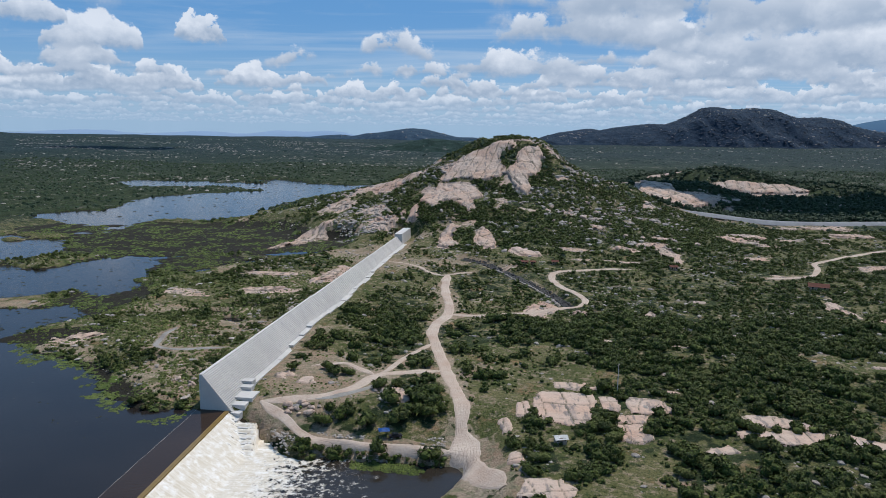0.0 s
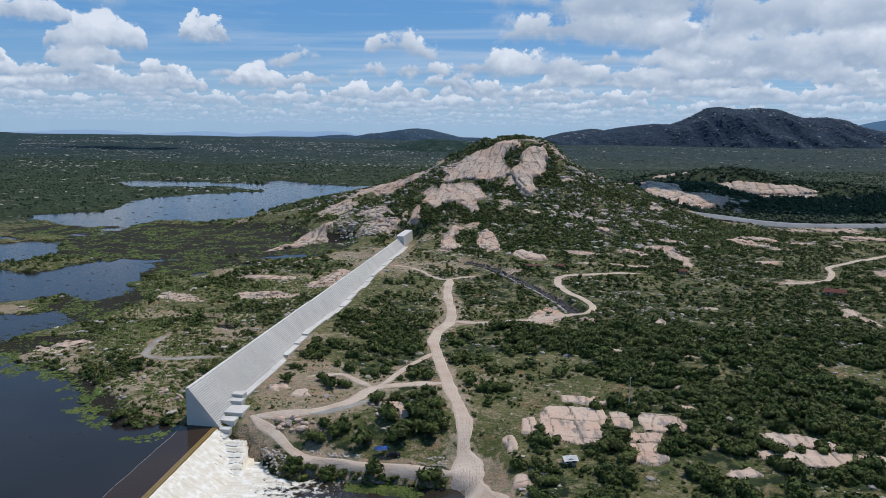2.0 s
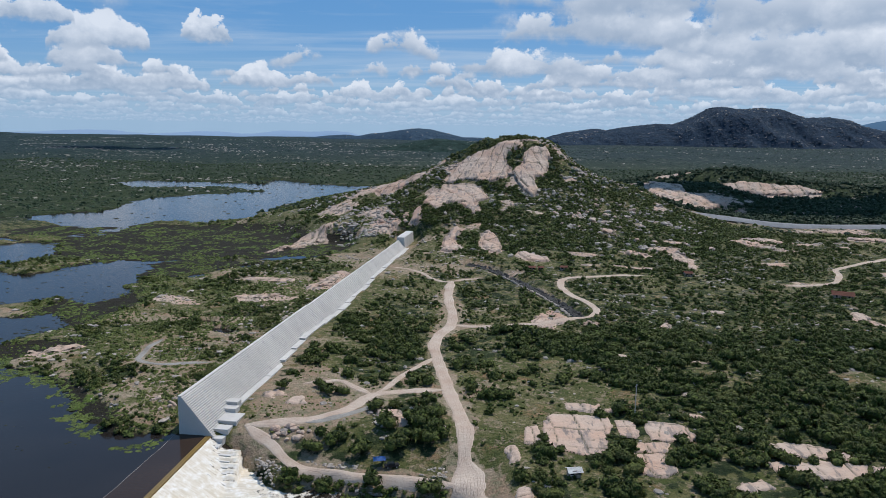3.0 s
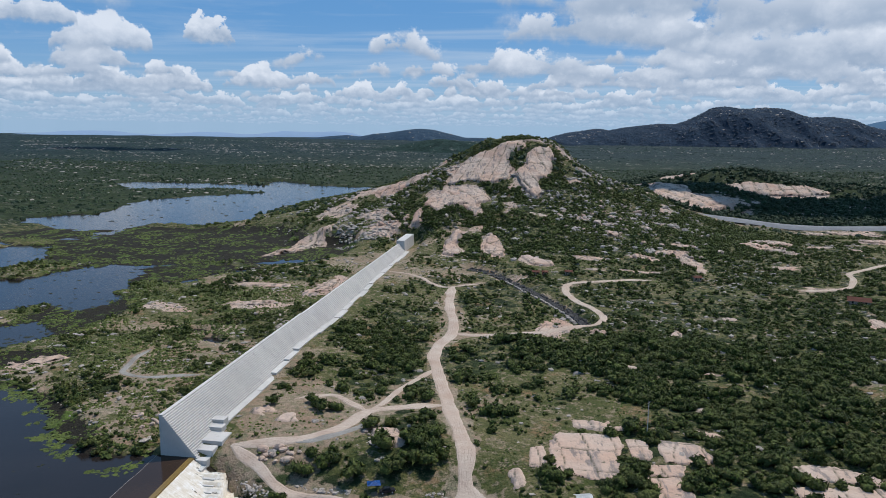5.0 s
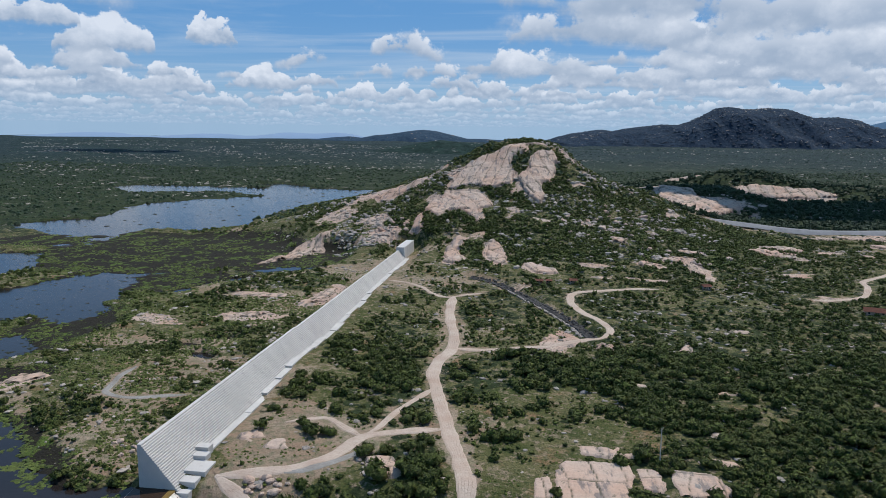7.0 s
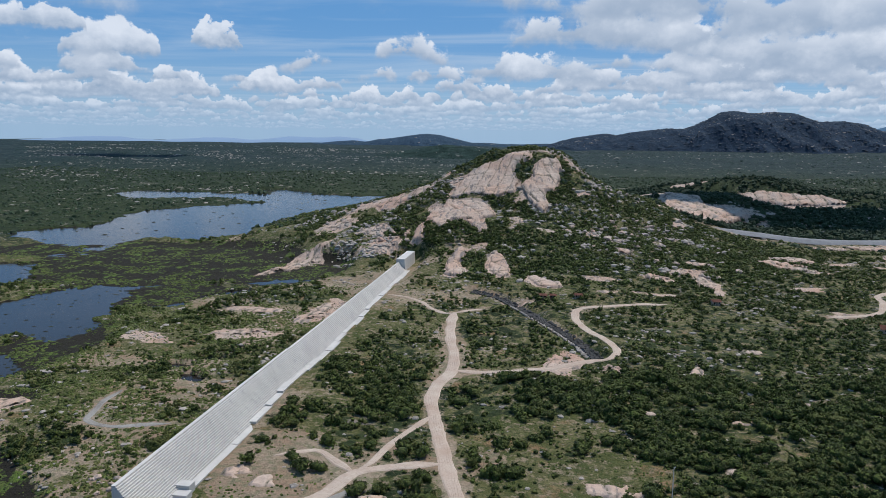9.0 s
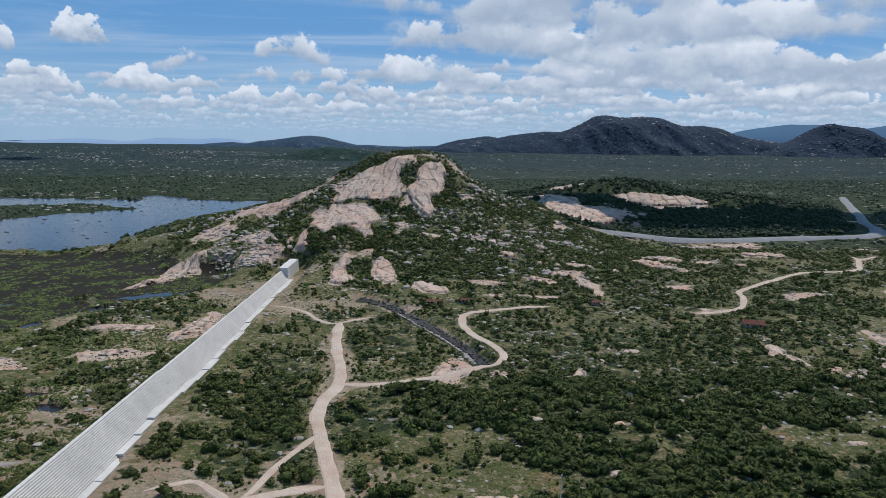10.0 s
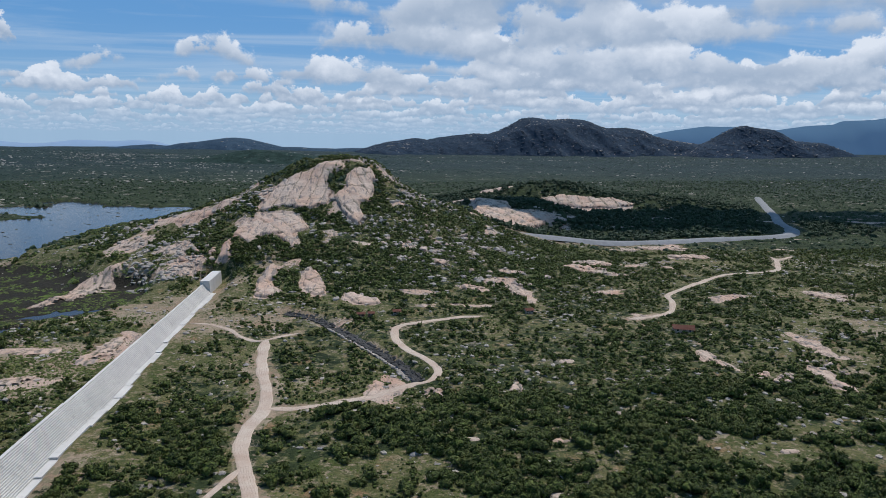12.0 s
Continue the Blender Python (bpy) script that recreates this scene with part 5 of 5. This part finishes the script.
# bushes rooted in the gullies and along the ledges of the crags
for line, count, lo, hi in (([(5, 691), (-1, 683), (-3, 672), (5, 660)], 34, 0.9, 2.0), ([(-60, 640), (-36, 640), (-12, 633), (2, 628)], 44, 0.6, 1.4), ([(-16, 626), (-5, 620), (6, 614), (8, 600)], 60, 1.2, 2.6),
                            ([(-70, 572), (-58, 572), (-44, 582), (-34, 566), (-20, 556), (-42, 552), (-64, 560)], 170, 1.4, 3.0), ([(-40, 692), (-16, 699), (-3, 708), (14, 706), (34, 699)], 100, 1.0, 2.2), ([(39, 692), (41, 665), (34, 640)], 60, 1.2, 2.6)):
    x, y = beside(line, count, -4.5, 4.5)
    scatter_mesh("hill_scrub", MID, np.stack([x, y, height(x, y) + 0.9], -1), RNG.uniform(lo, hi, count), RNG.uniform(0.9, 1.3, count), LEAF, "bushes rooted in the clefts of the granite", "scrub")
# loose grey stone on the shore, the western slope and the eastern slope of the hill
for cx, cy, rx, ry, count, lo, hi, say in ((-130, 245, 40, 34, 260, 0.25, 0.9, "grey stones between the bushes by the shore"), (-108, 585, 34, 50, 600, 0.6, 2.2, "heaps of grey blocks on the western slope"),
                                           (92, 600, 62, 90, 800, 0.7, 2.6, "heaps of grey blocks on the eastern slope")):
    a, q = RNG.uniform(0, 6.283, count), np.sqrt(RNG.uniform(0, 1, count))
    x, y = cx + rx * q * np.cos(a), cy + ry * q * np.sin(a)
    ok = (fbm(x, y, 16, 3, 87) > -0.15) & (water_field(x, y) < -0.3) & (road_gap(x, y) > 1.5) & (np.abs(x + 77) > 12)
    scatter_mesh("stones", STONES, np.stack([x, y, height(x, y) + 0.1], -1)[ok], lo + (hi - lo) * RNG.uniform(0, 1, ok.sum()) ** 2.5, RNG.uniform(0.7, 1.1, ok.sum()), BOULDER, say, "stones")
# low bushes and herbs on the bank of the pool
x, y = beside([(-60, 192), (-48, 190), (-30, 189.5), (-14, 189)], 150, -2.5, 1.5)
scatter_mesh("low_scrub", FAR, np.stack([x, y, height(x, y) - 0.1], -1), RNG.uniform(0.4, 1.3, 150), RNG.uniform(0.7, 1.1, 150), LEAF, "low bushes on the stony bank", "scrub")
x, y = sow(1500, -42, -18, 181, 189)
ok = blob(x + 2 * fbm(x, y, 5, 3, 84), y + fbm(x, y, 4, 3, 83), -30, 186, 10, 2.6, -4) > 0
scatter_mesh("marsh_plants", DOT, np.stack([x, y, np.full(1500, POOL)], -1)[ok], RNG.uniform(0.3, 0.7, ok.sum()), RNG.uniform(0.2, 0.5, ok.sum()), SHORE_LEAF, "bright green reeds at the pool's edge", "marsh plants")
# bright weed at the water's edge
x, y = sow(9000, -215, -96, 192, 262)
w = water_field(x, y)
keep = (w > -0.3) & (w < 0.55) & (fbm(x, y, 8, 3, 86) > -0.05)
scatter_mesh("floating_weeds", DOT, np.stack([x, y, np.maximum(height(x, y), 0.0)], -1)[keep], RNG.uniform(0.3, 1.0, keep.sum()), RNG.uniform(0.06, 0.2, keep.sum()), SHORE_LEAF, "bright green weed at the water's edge", "weeds")


# ---- bare granite ----
def granite(name, cx, cy, rx, ry, turn, thick, step, label, joints=(5.5, 11.0), group="", square=2.0, edge=1.2, ragged=0.0, outline=None):
    """A weathered slab or dome of granite that follows the ground, split by joints into tilted blocks."""
    reach = max(rx, ry) * 1.2
    xs = np.arange(-reach, reach + step, step)
    X, Y = np.meshgrid(xs + cx, xs + cy)
    wob = min(rx, ry) * 0.17
    WX, WY = X + wob * fbm(X, Y, wob * 3.2, 4, 101, 0.6) - cx, Y + wob * fbm(X, Y, wob * 3.2, 4, 102, 0.6) - cy
    c, s = math.cos(radians(turn)), math.sin(radians(turn))
    b = 1 - (np.abs((WX * c + WY * s) / rx) ** square + np.abs((-WX * s + WY * c) / ry) ** square) ** (1 / square)
    b = b - ragged * np.clip(fbm(X, Y, 8, 3, 109, 0.6) + 0.1, 0, 1)
    d = b * min(rx, ry)
    if outline:
        d = inside(outline, WX * 0.45 + (X - cx) * 0.55 + cx, WY * 0.45 + (Y - cy) * 0.55 + cy) + 0.5 - ragged * 3 * np.clip(fbm(X, Y, 8, 3, 109, 0.6) + 0.1, 0, 1)
    c, s = math.cos(radians(turn + 9)), math.sin(radians(turn + 9))
    jx, jy = X + 0.9 * fbm(X, Y, 9, 3, 103), Y + 0.9 * fbm(X, Y, 9, 3, 104)
    u, v = (jx * c + jy * s) / joints[0], (-jx * s + jy * c) / joints[1]
    v = v + 0.4 * vnoise(np.floor(u + 0.5) + 0.3, u * 0 + 0.7, 105)
    cu, cv = np.floor(u + 0.5), np.floor(v + 0.5)
    fu, fv = u - cu, v - cv
    du, dv = (0.5 - np.abs(fu)) * joints[0], (0.5 - np.abs(fv)) * joints[1]
    lift, tip, dip = (vnoise(cu + 0.5, cv + 0.5, k) for k in (106, 113, 114))
    wide = max(0.30, step * 0.75)
    groove = np.maximum(smooth(wide, 0, du), smooth(wide, 0, dv))
    Z = height(X, Y) - 0.8 + (thick + 0.8) * smooth(-0.25 * edge, edge, d)
    Z = Z + smooth(0, edge * 1.5, d) * thick * (0.34 * lift + 0.60 * tip * fu + 0.45 * dip * fv)
    Z = Z - groove * (0.15 + 0.16 * thick) * smooth(0.0, edge, d) + fbm(X, Y, 5, 4, 107, 0.65) * (0.06 + 0.10 * thick)
    on = d > -0.25 * edge
    keep = on[:-1, :-1] & on[1:, 1:] & on[:-1, 1:] & on[1:, :-1]
    i = np.arange(X.size).reshape(X.shape)
    faces = np.stack([i[:-1, :-1], i[:-1, 1:], i[1:, 1:], i[1:, :-1]], -1)[keep]
    used, inv = np.unique(faces, return_inverse=True)
    V = np.stack([X, Y, Z], -1).reshape(-1, 3)[used]
    origin = np.array([cx, cy, float(height(cx, cy))])
    me = fast_mesh(name, V - origin, inv.reshape(-1, 4), ROCK, True)
    me.attributes.new("joint", "FLOAT", "POINT").data.foreach_set("value", (groove * smooth(0.0, 0.5, d)).astype(np.float32).ravel()[used])
    ob = new(name, me)
    ob.location = origin
    return tagged(ob, label, "rock", group)


def by_outline(name, pts, thick, step, label, joints, group, edge, ragged, turn):
    xs, ys = zip(*pts)
    cx, cy, reach = (min(xs) + max(xs)) / 2, (min(ys) + max(ys)) / 2, max(max(xs) - min(xs), max(ys) - min(ys)) / 2
    small = min(max(xs) - min(xs), max(ys) - min(ys)) / 2
    return granite(name, cx, cy, small, reach, turn, thick, step, label, joints, group, 2.0, edge, ragged, pts)


for pts, thick, turn, ragged in zip(CRAG_EDGES, (2.4, 3.4, 1.6, 1.6, 1.9, 1.6, 1.2, 1.2), (-24, 14, 20, 10, 8, 30, 10, -30), (0.6, 0.55, 0.8, 0.6, 1.0, 0.9, 1.0, 1.0)):
    by_outline("granite_crag", pts, thick, 0.85, "bare pink granite face high on the hill", (9, 19), "granite faces of the hill", 1.5, ragged, turn)
for pts, thick, turn in zip(QUARRY_EDGES, (5.0, 3.0, 2.5), (15, -10, 20)):
    by_outline("quarry_face", pts, thick, 2.6, "bare pale granite face of the old quarry", (16, 34), "granite faces of the quarry", 3.0, 0.7, turn)
for pts, turn in zip(SLAB_EDGES, (-4, 2, -2, -14, 4, -6, -24, -12, -30, 8)):
    by_outline("rock_slab", pts, 0.45, 0.42, "flat weathered pink granite slab split by joints", (7.5, 13.0), "granite slabs below the dam", 0.4, 0.30, turn)
for spec in SLABS:
    granite("rock_slab", *spec, 0.45, "flat weathered pink granite slab split by joints", (6.5, 12.0), "granite slabs below the dam", 3.4, 0.7, 0.40)
for spec in OUTCROPS:
    granite("rock_outcrop", *spec, 1.1 if min(spec[2:4]) > 4.5 else 0.6, "low pale granite outcrop among the scrub", (5, 9), "granite outcrops", 2.4, 1.2, 0.7)


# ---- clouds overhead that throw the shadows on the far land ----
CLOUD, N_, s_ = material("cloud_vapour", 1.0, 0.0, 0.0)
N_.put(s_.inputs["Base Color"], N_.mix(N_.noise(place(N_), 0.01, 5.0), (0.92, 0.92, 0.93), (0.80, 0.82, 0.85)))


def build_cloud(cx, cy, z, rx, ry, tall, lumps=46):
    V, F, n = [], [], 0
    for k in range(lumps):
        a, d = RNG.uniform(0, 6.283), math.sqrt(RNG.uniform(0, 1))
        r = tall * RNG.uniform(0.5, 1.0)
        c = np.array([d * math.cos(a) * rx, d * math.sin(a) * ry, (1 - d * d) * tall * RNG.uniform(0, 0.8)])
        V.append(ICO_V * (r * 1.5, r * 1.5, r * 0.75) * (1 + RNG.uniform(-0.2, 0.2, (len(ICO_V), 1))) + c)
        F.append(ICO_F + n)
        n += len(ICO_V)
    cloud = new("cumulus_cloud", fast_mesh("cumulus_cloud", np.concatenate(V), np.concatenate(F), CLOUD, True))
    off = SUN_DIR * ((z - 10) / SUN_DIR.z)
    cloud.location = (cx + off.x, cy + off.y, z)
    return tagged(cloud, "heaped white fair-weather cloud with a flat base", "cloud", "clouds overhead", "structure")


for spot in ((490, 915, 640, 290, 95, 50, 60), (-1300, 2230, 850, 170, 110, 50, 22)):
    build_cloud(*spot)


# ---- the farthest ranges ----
def make_haze_glow(name, colour, glow):
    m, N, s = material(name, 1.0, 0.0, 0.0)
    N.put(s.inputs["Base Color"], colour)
    # air haze before the ranges is put in as blue emission
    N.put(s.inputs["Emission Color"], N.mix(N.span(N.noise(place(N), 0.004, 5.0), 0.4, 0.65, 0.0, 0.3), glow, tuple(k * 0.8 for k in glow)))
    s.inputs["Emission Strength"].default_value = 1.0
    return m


def far_range(profile, y, depth, mat, base, arc=0):
    xs = np.arange(profile[0][0], profile[-1][0], 22.0)
    top = np.interp(xs, *zip(*profile)) + 2 * fbm(xs, xs * 0 + y, 190, 4, 111)
    rows = [(y - depth, base), (y - depth * 0.5, None), (y, 1.0), (y + depth, base)]
    V = []
    for k, (yy, f) in enumerate(rows):
        h = top if f == 1.0 else np.full(len(xs), base) if f is not None else base + (top - base) * (0.55 + 0.12 * vnoise(xs / 120, xs * 0, 112))
        V.append(np.stack([xs, np.full(len(xs), yy), h], -1))
    if arc:  # bent round the viewer, at one distance
        for v in V:
            k = (arc + v[:, 1] - y) / np.hypot(v[:, 0], y)
            v[:, 0], v[:, 1], v[:, 2] = v[:, 0] * k, y * k, np.where(v[:, 2] > base, 87 + (v[:, 2] - 87) * k, v[:, 2])
    n = len(xs)
    i = np.arange(4 * n).reshape(4, n)
    faces = np.stack([i[:-1, :-1], i[:-1, 1:], i[1:, 1:], i[1:, :-1]], -1).reshape(-1, 4)
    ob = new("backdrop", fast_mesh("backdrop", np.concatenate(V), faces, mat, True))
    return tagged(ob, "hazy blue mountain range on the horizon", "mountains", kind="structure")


EAST_RANGE = [(1600, 60), (1754, 150), (1855, 176), (1958, 193), (2130, 215), (2306, 215), (2576, 199), (2774, 228), (2940, 238), (2993, 258), (3218, 269), (3285, 280), (3700, 285), (4300, 268), (4800, 300)]
far_range([(x * 1.113, 97 + (z - 97) * 1.113) for x, z in EAST_RANGE], 4300, 200, make_haze_glow("glowing_blue_range", (0.04, 0.07, 0.09), (0.040, 0.078, 0.150)), 20)
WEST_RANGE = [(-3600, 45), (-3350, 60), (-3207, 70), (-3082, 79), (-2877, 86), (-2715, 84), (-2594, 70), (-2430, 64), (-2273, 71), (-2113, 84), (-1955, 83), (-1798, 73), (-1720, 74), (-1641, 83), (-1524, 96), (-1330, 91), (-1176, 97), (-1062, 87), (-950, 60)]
far_range(WEST_RANGE, 4640, 120, make_haze_glow("glowing_pale_range", (0.1, 0.1, 0.1), (0.15, 0.265, 0.44)), 20, 4800)


# ---- small works and houses ----
def gable_house(cx, cy, long, deep, high, turn, roof_mat, wall_mat, label):
    house = new("house")
    z = float(height(cx, cy))
    house.matrix_world = pose(cx, cy, z, 0, 0, turn)
    tagged(house, label, "house", "houses in the scrub")
    bm = bmesh.new()
    a, b, t = long / 2, deep / 2, 0.2
    for lo, hi in (((-a, -b, -0.6), (-0.6, -b + t, high)), ((0.4, -b, -0.6), (a, -b + t, high)), ((-0.6, -b, 2.1), (0.4, -b + t, high)), ((-a, b - t, -0.6), (a, b, high)),
                   ((-a, -b + t, -0.6), (-a + t, b - t, high)), ((a - t, -b + t, -0.6), (a, b - t, high))):
        box(bm, lo, hi)
    part("wall", bm, wall_mat, house)
    bm = bmesh.new()
    box(bm, (-0.58, -b + 0.06, -0.1), (0.38, -b + 0.12, 2.08))
    door = part("door", bm, WOOD, house)
    bm = bmesh.new()
    box(bm, (0.2, -b + 0.02, 1.0), (0.32, -b + 0.06, 1.04))
    part("handle", bm, DARK, door)
    for wx in (-a * 0.6, a * 0.6):
        bm = bmesh.new()
        box(bm, (wx - 0.45, -b - 0.03, 1.0), (wx + 0.45, -b + 0.02, 1.9))
        window = part("window", bm, GLASS, house)
        bm = bmesh.new()
        box(bm, (wx - 0.52, -b - 0.12, 0.92), (wx + 0.52, -b + 0.02, 0.99))
        part("sill", bm, CONCRETE, window)
    e, ridge_z = 0.5, high + deep * 0.26
    for side in (-1, 1):
        bm = bmesh.new()
        low_y, low_z = side * (b + e), high - 0.12
        v = [bm.verts.new(p) for p in ((-a - e, low_y, low_z), (a + e, low_y, low_z), (a + e, 0, ridge_z), (-a - e, 0, ridge_z))]
        f = bm.faces.new(v)
        bmesh.ops.solidify(bm, geom=[f], thickness=0.14)
        bmesh.ops.recalc_face_normals(bm, faces=bm.faces)
        part("roof_slope", bm, roof_mat, house)
    return house


gable_house(178, 403, 10, 6, 2.2, -20, TILE, PLASTER, "low farmhouse with red clay tile roof")
gable_house(109, 449, 4.4, 3.6, 2.2, 10, TILE, PLASTER, "small hut with red tile roof beside the scrub")
gable_house(15, 445, 3.8, 3.0, 2.0, 0, TILE, TILE, "brick hut with a red tile roof by the creek")
gable_house(20.5, 446.5, 3.0, 2.6, 1.9, 0, TILE, TILE, "smaller brick hut with a red tile roof")
gable_house(34.5, 449, 3.8, 3.2, 2.1, 5, TILE, PLASTER, "small roadside hut with a red tile roof")
gable_house(18, 190, 3.0, 2.4, 1.8, 15, WHITE, PLASTER, "little shed with a white sheet roof")


def build_pole(x, y, high, turn):
    pole = new("utility_pole")
    pole.matrix_world = pose(x, y, float(height(x, y)), 0, 0, turn)
    tagged(pole, "tall grey concrete utility pole with one crossarm", "pole")
    bm = bmesh.new()
    bmesh.ops.create_cone(bm, cap_ends=True, segments=8, radius1=0.18, radius2=0.10, depth=high + 1, matrix=Matrix.Translation((0, 0, high / 2 - 0.5)))
    part("shaft", bm, CONCRETE, pole)
    bm = bmesh.new()
    box(bm, (-1.1, -0.06, high - 0.6), (1.1, 0.06, high - 0.46))
    part("crossarm", bm, WOOD, pole)
    for k in (-1, 0, 1):
        bm = bmesh.new()
        bmesh.ops.create_cone(bm, cap_ends=True, segments=8, radius1=0.06, radius2=0.04, depth=0.2, matrix=Matrix.Translation((k * 0.95, 0, high - 0.36)))
        part("insulator", bm, WHITE, pole)


build_pole(40, 230, 10.5, 60)


def build_car(x, y, turn):
    car = new("car")
    car.matrix_world = pose(x, y, float(height(x, y)) + 0.05, 0, 0, turn)
    tagged(car, "small dark car parked beside the track", "car")
    bm = bmesh.new()
    box(bm, (-2.0, -0.82, 0.32), (2.0, 0.82, 0.92))
    bmesh.ops.bevel(bm, geom=bm.edges[:], offset=0.14, segments=2, affect="EDGES")
    part("body", bm, DARK, car)
    bm = bmesh.new()
    v = box(bm, (-1.4, -0.74, 0.88), (0.9, 0.74, 1.45))
    for q in v:
        if q.co.z > 1.2:
            q.co.x *= 0.72
            q.co.y *= 0.84
    bmesh.ops.bevel(bm, geom=bm.edges[:], offset=0.08, segments=2, affect="EDGES")
    part("cabin", bm, GLASS, car)
    for wx in (-1.25, 1.25):
        for wy in (-0.78, 0.78):
            bm = bmesh.new()
            bmesh.ops.create_cone(bm, cap_ends=True, segments=14, radius1=0.32, radius2=0.32, depth=0.2, matrix=pose(wx, wy, 0.32, 90, 0, 0))
            wheel = part("wheel", bm, RUBBER, car)
            bm = bmesh.new()
            bmesh.ops.create_cone(bm, cap_ends=True, segments=12, radius1=0.19, radius2=0.19, depth=0.22, matrix=pose(wx, wy, 0.32, 90, 0, 0))
            part("rim", bm, CONCRETE, wheel, "grey metal rim")
    for wy in (-0.6, 0.6):
        bm = bmesh.new()
        box(bm, (1.92, wy - 0.16, 0.58), (2.02, wy + 0.16, 0.74))
        part("headlight", bm, WHITE, car)


build_car(-30, 197.5, 20)


def build_canopy(x, y):
    tent = new("canopy")
    tent.matrix_world = pose(x, y, float(height(x, y)), 0, 0, 15)
    tagged(tent, "blue tarpaulin canopy on four thin poles", "canopy")
    bm = bmesh.new()
    v = [bm.verts.new(p) for p in ((-1.7, -1.4, 2.0), (1.7, -1.4, 2.0), (1.7, 1.4, 2.0), (-1.7, 1.4, 2.0), (0, 0, 2.7))]
    fs = [bm.faces.new((v[k], v[(k + 1) % 4], v[4])) for k in range(4)]
    bmesh.ops.solidify(bm, geom=fs, thickness=0.04)
    part("cover", bm, BLUE, tent)
    for px, py in ((-1.6, -1.3), (1.6, -1.3), (1.6, 1.3), (-1.6, 1.3)):
        bm = bmesh.new()
        bmesh.ops.create_cone(bm, cap_ends=True, segments=6, radius1=0.04, radius2=0.04, depth=2.3, matrix=Matrix.Translation((px, py, 0.9)))
        part("post", bm, WOOD, tent)


build_canopy(-33.5, 198)


# ---- water in the creek ----
def build_creek():
    p = spline(CREEK[3:], 2.0)
    t = np.gradient(p, axis=0)
    t /= np.linalg.norm(t, axis=1, keepdims=True)
    V = []
    n = len(p)
    for off in (-2.2, 2.2):
        V.append(np.stack([p[:, 0] + t[:, 1] * off, p[:, 1] - t[:, 0] * off, height(p[:, 0], p[:, 1]) + 0.35], -1))
    i = np.arange(2 * n).reshape(2, n)
    faces = np.stack([i[0, :-1], i[1, :-1], i[1, 1:], i[0, 1:]], -1)
    tagged(new("creek_water", fast_mesh("creek_water", np.concatenate(V), faces, LAKE)), "still dark water lying in the creek", "water", kind="structure")


build_creek()


# ---- single boulders ----
def boulder_meshes():
    out = []
    for k in range(6):
        bm = bmesh.new()
        bmesh.ops.create_icosphere(bm, subdivisions=2, radius=1)
        for v in bm.verts:
            d = v.co.normalized()
            v.co = d * (1 + 0.28 * noise.noise(d * 1.3 + Vector((k * 7.1, 0, 0))) + 0.12 * noise.noise(d * 3.1 + Vector((0, k * 5.3, 0))))
            v.co.x *= 1.2
            v.co.z *= 0.72
        me = bpy.data.meshes.new("boulder")
        bm.to_mesh(me)
        bm.free()
        me.materials.append(ROCK)
        out.append(me)
    return out


ROUND = boulder_meshes()
PILES = [(-62, 209, 6, 3.5, 26, 0.5, 1.4), (38, 333, 4, 5, 26, 0.5, 1.3), (-37, 222, 4, 3, 8, 0.5, 1.2), (62, 560, 40, 40, 26, 1.0, 3.0), (110, 520, 40, 26, 22, 0.8, 2.4), (-96, 575, 16, 20, 22, 1.0, 2.6), (-108, 222, 6, 5, 12, 0.5, 1.1),
         (183, 334, 12, 6, 18, 0.7, 1.6), (214, 345, 8, 14, 14, 0.6, 1.5), (90, 590, 30, 40, 20, 1.0, 2.8)]
for cx, cy, rx, ry, count, lo, hi in PILES:
    for k in range(count):
        a, d = random.uniform(0, 6.283), math.sqrt(random.random())
        x, y, r = cx + rx * d * math.cos(a), cy + ry * d * math.sin(a), lo + (hi - lo) * random.random() ** 2
        ob = new("boulder", ROUND[random.randrange(6)])
        ob.matrix_world = pose(x, y, float(height(x, y)) + 0.25 * r, random.uniform(-15, 15), random.uniform(-15, 15), random.uniform(0, 360)) @ Matrix.Diagonal((r, r, r, 1))
        tagged(ob, "rounded pale granite boulder lying on the ground", "boulder", "boulders of the scrubland")
